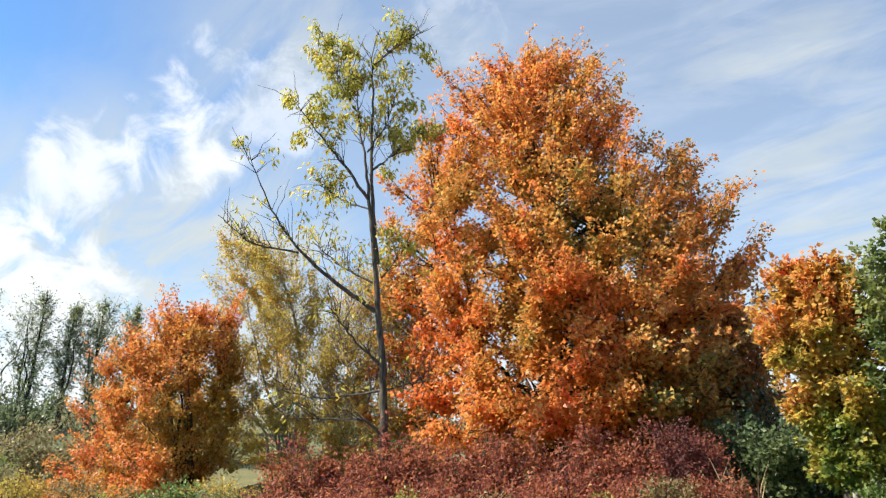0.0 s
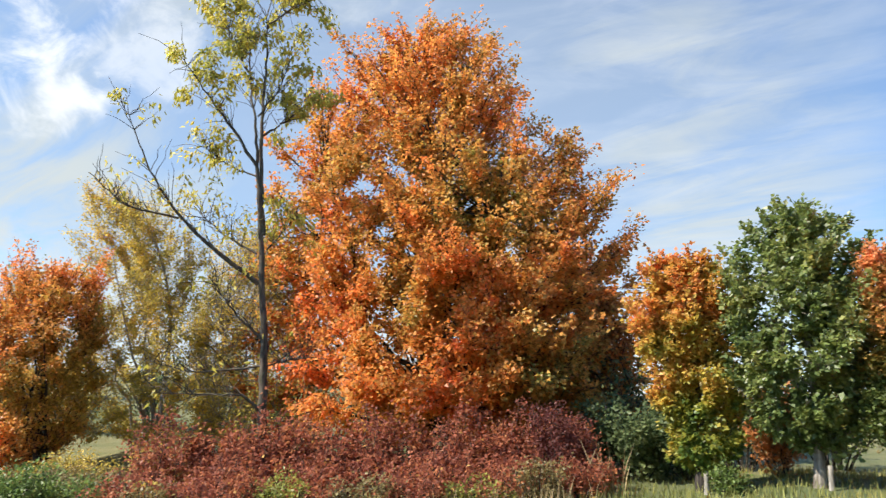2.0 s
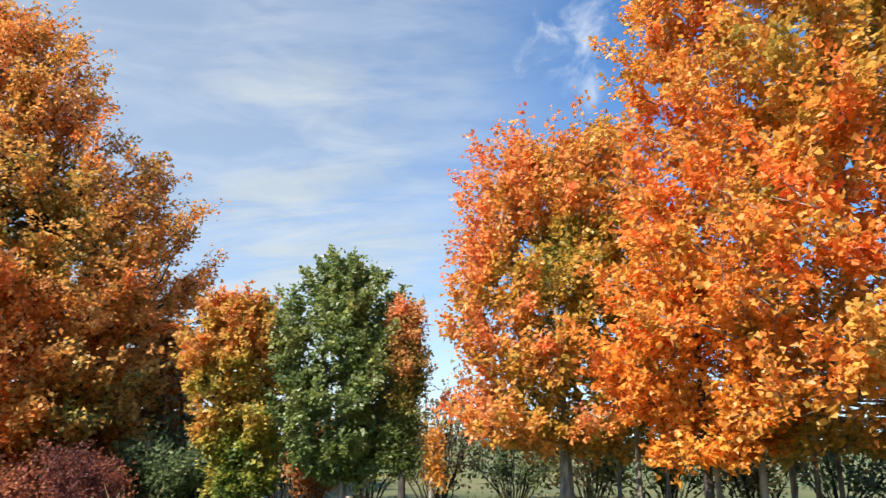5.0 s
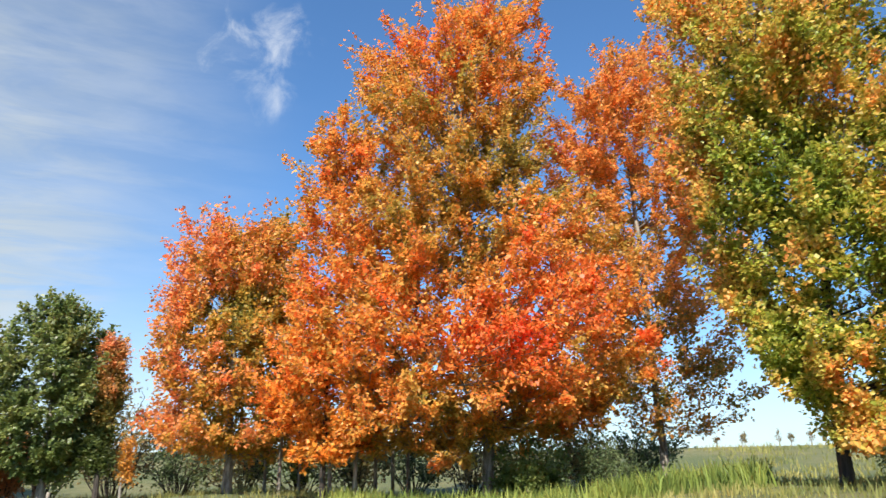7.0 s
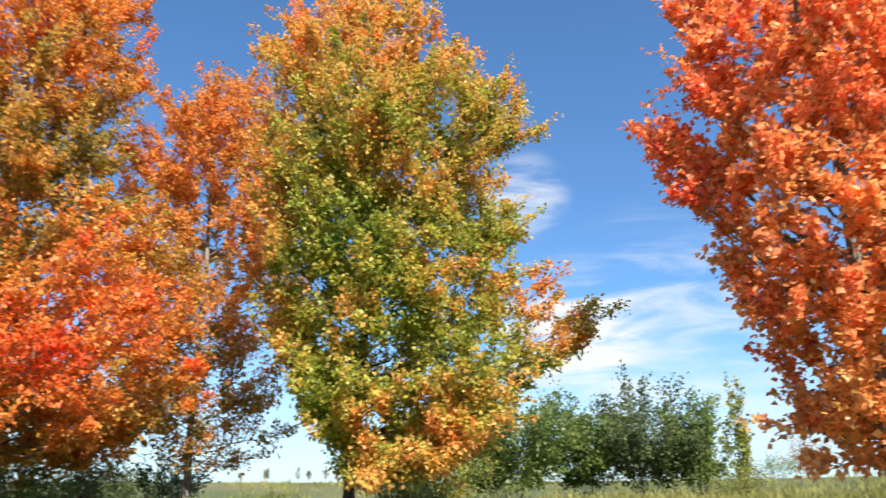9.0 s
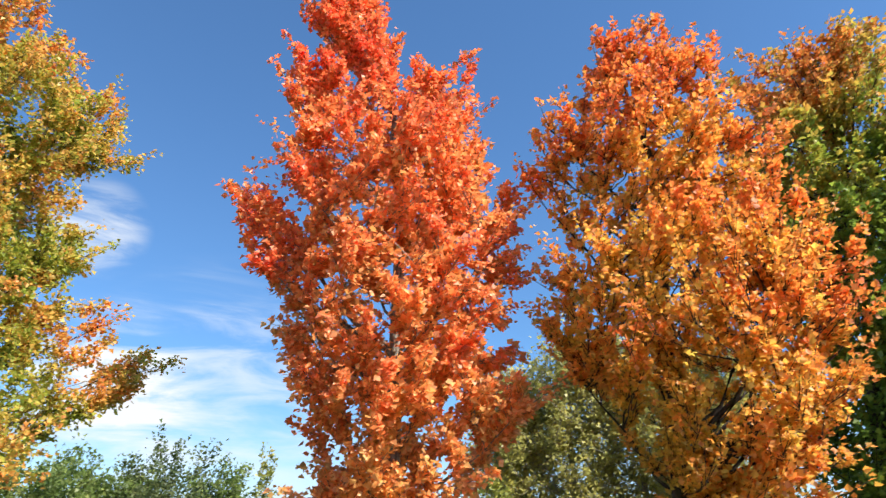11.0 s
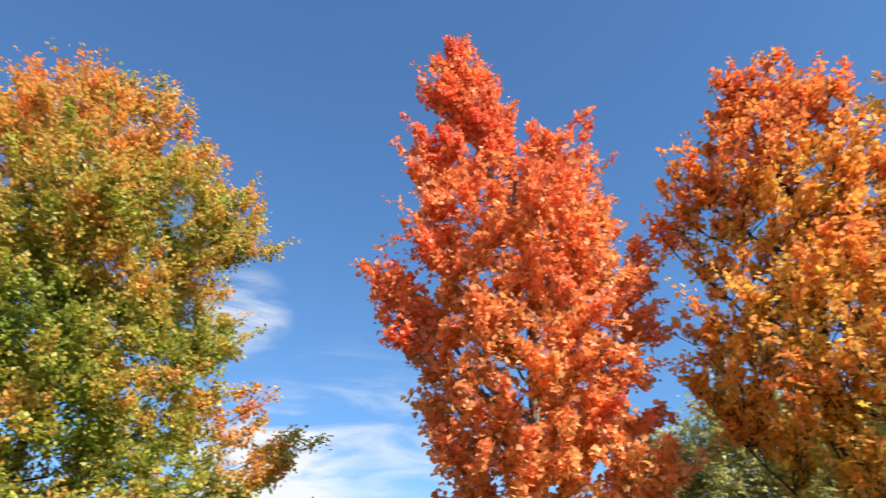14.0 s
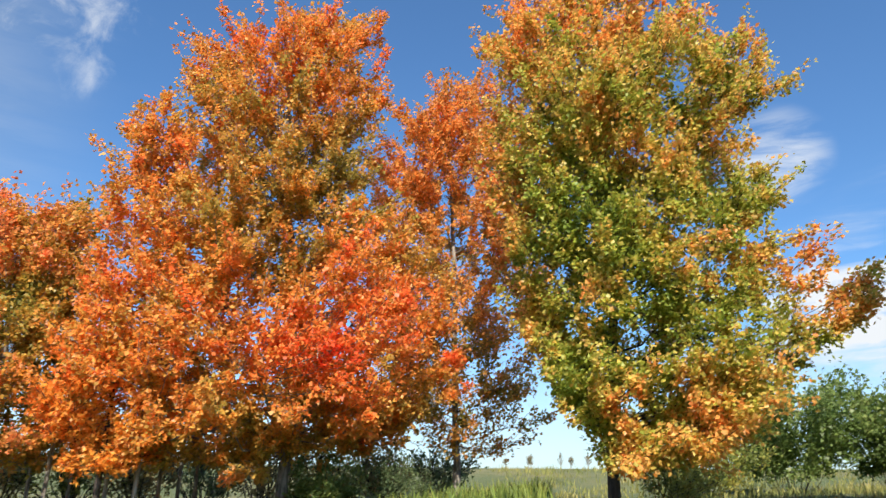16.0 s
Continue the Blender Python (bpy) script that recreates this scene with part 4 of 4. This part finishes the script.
tree("maple_tree", -11.5, 26.1, 30, [(5.9, -0.3, 0.5), (4.8, -1.0, 1.2), (3.2, -1.5, 1.5), (1.6, -1.6, 1.5), (0.6, -1.2, 1.2)], L_RUSSET, BARK_DARK, 9000,
     "dark russet tree between an orange maple and a young one", seed=44, girth=0.09, boughs=70, size=0.12, twig=0.5, shape=LEAF_KITE)
tree("maple_tree", 18.0, -15.9, -131.5, [(10.6, -2.4, -1.6), (9.8, -3.1, -0.5), (8.0, -3.3, 2.0), (5.0, -3.0, 3.0), (2.5, -2.4, 2.6)], L_S1, BARK_GREY, 20000,
     "half-bare maple with a few gold and orange leaves", seed=43, girth=0.2, boughs=80, size=0.14, twig=0.8)
for i, (x, y, w, h) in enumerate([(32.2, -1.9, 3.0, 8.0), (31.7, -4.4, 3.4, 9.2), (31.2, -7.2, 3.2, 9.0), (30.0, -10.0, 3.4, 8.4)]):
    tree("willow_tree", x, y, -95 - 4 * i, [(h, -0.4, 0.5), (h * 0.8, -w * 0.55, w * 0.6), (h * 0.5, -w * 0.8, w * 0.8), (h * 0.2, -w * 0.8, w * 0.8), (0.3, -w * 0.65, w * 0.65)], L_WILLOW, BARK_PALE, 19000,
         "tall olive-green willow with slim pale stems", group="willows behind the maples", seed=50 + i, girth=0.14, boughs=90, limbs=10, size=0.19, stems=2, steep=1.6, twig=1.0, shape=LEAF_FAR, clear=0.6)

# ---- bushes ----
for i, (x, y, az, w, h, ml, c, lab) in enumerate([
        (29.1, 18.6, -57, 8.4, 5.8, L_BUSH, 28000, "large rounded green bush at the field's edge"),
        (23.6, 18.6, -52, 6.6, 3.0, L_BUSHY, 11000, "low spreading yellow-green bush"),
        (33.2, 13.6, -68, 6.4, 5.8, L_SAGE, 18000, "tall loose light green bush with sky through it"),
        (32.2, 16.0, -63, 5.4, 4.8, L_BUSH, 15000, "loose green bush beside a taller one"),
        (34.0, 11.4, -71, 4.0, 5.5, L_BUSH, 11000, "upright dark green bush"),
        (35.8, 10.0, -74, 1.7, 5.6, L_BUSHY, 2800, "slim upright bush with yellowing leaves"),
        (15.2, 12.9, -49, 2.8, 1.5, L_BUSHY, 5000, "low bush with yellow-green leaves beside a trunk"),
        (32.0, 9.2, -74, 3.4, 1.5, L_BUSHY, 3000, "low straw-green bush in the meadow"),
        (28.0, -0.6, -91, 2.4, 3.7, L_BUSHY, 5000, "young yellow-green bush near a scarlet maple")] + [
        (8.3, 18.9, -24, 2.6, 2.2, L_BUSH, 9500, "olive-green bush in the maples' shade"),
        (9.3, 16.8, -28, 2.8, 2.0, L_SAGE, 9000, "broad grey-green bush between two maples"),
        (58.8, 11.8, -79, 4.5, 3.4, L_RUST, 2500, "round rust-coloured bush far across the field"),
        (68.0, 16.4, -76, 9.0, 2.2, L_BUSH, 3500, "far dark green hedge at the field's end"),
        (-13.7, 11.3, 71, 2.6, 1.15, L_BUSH, 9000, "low bright green bush in front of orange trees"),
        (-16.7, 13.9, 66, 2.6, 0.75, L_BROWN, 4500, "low brown and olive bush in the thicket"),
        (-16.4, 9.6, 76, 2.6, 0.7, L_BROWN, 4000, "low brown-green bush at the thicket's rim"),
        (-16.2, 7.2, 86, 2.6, 0.8, L_BUSHY, 4000, "low bush of pale yellow leaves")] + [
        (-24.6, 9.0, 84, 3.2, 1.9, L_BUSH, 4500, "dense green bush in the thicket"),
        (-27.5, 11.4, 80, 4.2, 2.6, L_BROWN, 6000, "dense olive-brown bush below the poplars"),
        (-28.5, 8.0, 86, 4.2, 2.5, L_BUSHY, 5000, "broad yellow-green bush below the poplars"),
        (-22.2, 10.0, 82, 1.6, 1.1, L_N4, 2500, "small yellow-olive bush at the thicket's rim"),
        (-17.9, 15.9, 61, 3.0, 1.3, L_N4, 6000, "olive and yellow bush under the thin trees"),
        (-19.8, 14.3, 66, 3.0, 0.9, L_N4, 5000, "brown-olive bush under the thin trees"),
        (-18.2, 11.2, 75, 2.8, 0.7, L_BUSHY, 4500, "low bush with yellowing leaves"),
        (-8.5, 22.6, 26, 3.4, 2.3, L_SAGE, 9000, "grey-green bush beside the great maple"),
        (-7.5, 23.2, 22, 1.8, 1.2, L_SAGE, 3500, "small grey-green bush in the grass"),
        (-8.7, 19.5, 32, 2.0, 1.9, L_MAROON, 6500, "dark maroon shrub at the end of the dogwood thicket"),
        (-5.75, 20.9, 16, 0.9, 0.7, L_BUSH, 2000, "low dark green shrub at a young maple's foot"),
        (-5.75, 24.2, 18, 2.2, 2.2, L_RUST, 4000, "small rust-orange bush between young maples")]):
    shrub("bush", x, y, az, w, h, ml, BARK_DARK, int(c * 0.62), lab, seed=60 + i, size=0.19 if h > 3.5 else 0.12 if h > 2.0 else 0.075, stems=18 if w > 2.5 else 12, shape=LEAF_FAR if h > 2.5 else LEAF_OVAL)

rng = random.Random(5)
for i in range(13):
    t = i / 12
    x, y = -14.7 + 5.5 * t + rng.uniform(-0.2, 0.2), 13.9 + 6.9 * t + rng.uniform(-0.3, 0.3)
    shrub("dogwood_bush", x, y, 50, rng.uniform(1.7, 2.2), rng.uniform(1.5, 2.2), L_DOG, BARK_DARK, 2800, "burgundy-leaved dogwood bush below the great maple", group="dogwood thicket",
          seed=80 + i, size=0.085, stems=18)
for i in range(12):
    t = i / 11
    x, y = -13.7 + 5.3 * t + rng.uniform(-0.25, 0.25), 12.9 + 6.7 * t + rng.uniform(-0.25, 0.25)
    shrub("dogwood_bush", x, y, 50, rng.uniform(1.6, 2.1), rng.uniform(0.8, 1.25), L_DOG, BARK_DARK, 2100, "low burgundy-leaved dogwood bush at the thicket's rim", group="dogwood thicket",
          seed=180 + i, size=0.085, stems=18)
for i in range(13):
    t = i / 12
    x, y = -13.1 + 5.3 * t + rng.uniform(-0.25, 0.25), 12.0 + 6.7 * t + rng.uniform(-0.25, 0.25)
    shrub("undergrowth_bush", x, y, 50, rng.uniform(1.4, 1.9), rng.uniform(0.5, 0.95), (L_DOG, L_BROWN, L_DOG, L_DOG, L_BUSHY)[i % 5], BARK_DARK, 1700, "low weedy bush of reddish and olive leaves at the thicket's rim", group="undergrowth",
          seed=220 + i, size=0.07, stems=14)
for i in range(14):
    t = i / 13
    x, y = -16.8 + 3.8 * t + rng.uniform(-0.3, 0.3), 5.6 + 7.6 * t + rng.uniform(-0.3, 0.3)
    shrub("undergrowth_bush", x, y, 75, rng.uniform(1.6, 2.3), rng.uniform(0.5, 0.9), (L_BUSH, L_BROWN, L_BROWN, L_N4, L_BROWN)[i % 5], BARK_DARK, 2200, "low weedy bush with olive and yellow leaves", group="undergrowth",
          seed=200 + i, size=0.07, stems=14)
for i in range(13):
    t = i / 12
    x, y = -26.5 + 9.5 * t + rng.uniform(-0.6, 0.6), 9.4 + 6.0 * t + rng.uniform(-0.8, 0.8)
    shrub("undergrowth_bush", x, y, 65, rng.uniform(2.2, 3.0), rng.uniform(0.5, 0.75) + (0.8 if i < 2 else 0.0), L_BROWN if i < 2 else (L_N3, L_BROWN)[i % 2] if i < 8 else L_BROWN, BARK_DARK, 2000,
          "dense low bush of orange and olive leaves", group="undergrowth", seed=100 + i, size=0.075, stems=15)

# brush along the wood's edge
for i in range(26):
    t = i / 25
    az = 76 - 108 * t
    d = 27.5 + rng.uniform(-1.0, 1.5) + 9 * (az > 26)
    x, y = -math.sin(radians(az)) * d, math.cos(radians(az)) * d
    w, h = rng.uniform(3.4, 4.6) + 0.8 * (az > 14), rng.uniform(2.0, 3.0) + (1.6 if az > 26 else 1.2 if az > 3 else 0.3)
    shrub("brush", x, y, az, w, h, (L_BROWN, L_SAGE, L_BROWN, L_BUSHY)[i % 4], BARK_DARK, 2100, "tangled grey-brown brush with dark stems", group="brush along the wood's edge",
          seed=120 + i, size=0.14, stems=20, thick=0.028, shape=LEAF_FAR)

# saplings far out on the field
for i in range(13):
    az = -37 - i * 1.1 - rng.uniform(0, 1.2)
    d = rng.uniform(92, 108)
    tree("sapling", -math.sin(radians(az)) * d, math.cos(radians(az)) * d, az, [(1.6 + 0.25 * (i % 4), -0.2, 0.2), (1.1, -0.6, 0.6), (0.5, -0.4, 0.4)], L_BROWN, BARK_PALE, 160,
         "thin distant sapling on the field's rim", group="saplings on the rim", seed=160 + i, girth=0.05, boughs=14, limbs=4, size=0.16, twig=0.5, twigs=5)


def stake(x, y, height, radius, mat, name, label, category):
    """A slightly leaning round stake with a chamfered top."""
    root = thing(name, x, y, rng.uniform(0, 90), label, category)
    lean = rng.uniform(-0.03, 0.03)
    z = np.array([-0.2, 0.3, 0.7, 0.97, 1.0]) * height
    line = np.stack([lean * z, 0.5 * lean * z, z], 1)
    co, q = tubes(line[None], radius * np.array([[1.1, 1.0, 0.96, 0.94, 0.4]]), 10)
    part("shaft", mesh(name, co, q, mat, True), root)
    return root


for x, y, h, r in [(3.06, 20.78, 2.2, 0.055), (3.56, 19.68, 1.9, 0.06), (2.54, 24.0, 2.4, 0.05), (1.47, 23.6, 2.2, 0.05)]:
    stake(x, y, h, r, BARK_PALE, "stake", "pale weathered wooden stake under the maples", "stake")
for x, y in [(-6.2, 21.0), (-4.1, 21.7)]:
    stake(x, y, 0.45, 0.05, BARK_PALE, "stub", "short pale stub beside a young maple", "stake")
for x, y, h in [(4.48, 21.5, 3.2), (1.76, 21.9, 2.8), (5.4, 23.2, 3.4), (6.1, 24.0, 3.2)]:
    stake(x, y, h, 0.055, BARK_GREY, "bare_trunk", "thin dark trunk in the shade of maples", "tree trunk")

# ---- grass and weeds ----


def blades(name, n, near, far, az0, az1, tall, wide, mat, seed, label, lump=1.0):
    """Blades of grass scattered over a sector round the viewer, thicker in tufts."""
    g = np.random.default_rng(seed)
    tuft = max(n // 14, 1)
    r = np.sqrt(g.uniform(near ** 2, far ** 2, tuft))
    a = np.radians(g.uniform(az1, az0, tuft))
    k = g.integers(0, tuft, n)
    x = (-np.sin(a) * r)[k] + g.normal(0, 0.12 * lump, n)
    y = (np.cos(a) * r)[k] + g.normal(0, 0.12 * lump, n)
    off = np.min(np.hypot(x[:, None] - ROAD[0][None, ::2, 0], y[:, None] - ROAD[0][None, ::2, 1]), axis=1) > 1.85
    x, y, k = x[off], y[off], k[off]
    n = len(x)
    z = ground_z(x, y) - 0.03
    h = tall * g.uniform(0.35, 1.0, n) * g.uniform(0.55, 1.0, tuft)[k]
    t = g.uniform(0, 2 * np.pi, n)
    side = np.stack([np.cos(t), np.sin(t), 0 * t], 1) * (wide * g.uniform(0.6, 1.3, n))[:, None]
    bow = g.normal(0, 0.22, (n, 3)) * h[:, None]
    bow[:, 2] = 0
    p = np.stack([x, y, z], 1)
    up = np.array([0, 0, 1.0])
    m1, m2 = p + up * (h * 0.55)[:, None] + bow * 0.35, p + up * h[:, None] + bow
    co = np.stack([p - side, p + side, m1 + side * 0.8, m1 - side * 0.8, m2 + side * 0.12, m2 - side * 0.12], 1).reshape(-1, 3)
    i = np.arange(n)[:, None] * 6
    q = np.concatenate([i + [0, 1, 2, 3], i + [3, 2, 4, 5]], 0)
    tagged(new(name, mesh(name, co, q, mat)), label=label, category="grass", kind="stuff")


G_GREEN = leaf("meadow_grass", [(0.1, (0.095, 0.12, 0.028)), (0.5, (0.19, 0.19, 0.05)), (0.9, (0.32, 0.28, 0.095))], patch=0.25, patches=0.8, thin=0.3, rough=0.6, gloss=0.2)
G_RANK = leaf("rank_weed_leaves", [(0.1, (0.07, 0.085, 0.025)), (0.5, (0.15, 0.135, 0.04)), (0.9, (0.27, 0.20, 0.07))], patch=0.6, thin=0.35, rough=0.6, gloss=0.2)
G_WEED = leaf("tall_weed_green", [(0.1, (0.07, 0.11, 0.02)), (0.5, (0.17, 0.215, 0.04)), (0.9, (0.32, 0.31, 0.07))], patch=0.5, thin=0.35, rough=0.55, gloss=0.2)
blades("thicket_weeds", 9000, 13.0, 17.4, 68, 24, 0.32, 0.012, G_RANK, 205, "rank olive and brown weeds at the thicket's rim", 1.5)
blades("meadow_grass", 28000, 13, 27, 34, -60, 0.32, 0.012, G_GREEN, 200, "mixed green and straw-coloured meadow grass", 2.0)
blades("tall_weeds", 15000, 16, 21, -8, -40, 0.8, 0.02, G_WEED, 201, "tall bright green weeds below the maples", 1.0)
blades("field_grass", 15000, 13, 34, -60, -118, 0.4, 0.016, G_GREEN, 202, "long meadow grass on the rise", 2.5)
G_STRAW = leaf("dry_stalk_straw", [(0.1, (0.17, 0.12, 0.06)), (0.9, (0.31, 0.24, 0.12))], thin=0.2, rough=0.7, gloss=0.1)
blades("dry_stalks", 110, 20.6, 22.4, 26, 21, 1.1, 0.018, G_STRAW, 204, "dry straw-coloured seed stalks beside the dogwood", 1.5)
blades("dry_stems", 620, 17.8, 19.4, 32, 20, 0.75, 0.008, G_STRAW, 206, "upright dry tan stems before the dogwood", 1.6)
blades("far_grass", 9000, 27, 60, -36, -100, 0.55, 0.03, G_GREEN, 203, "straw-green field grass", 5.0)
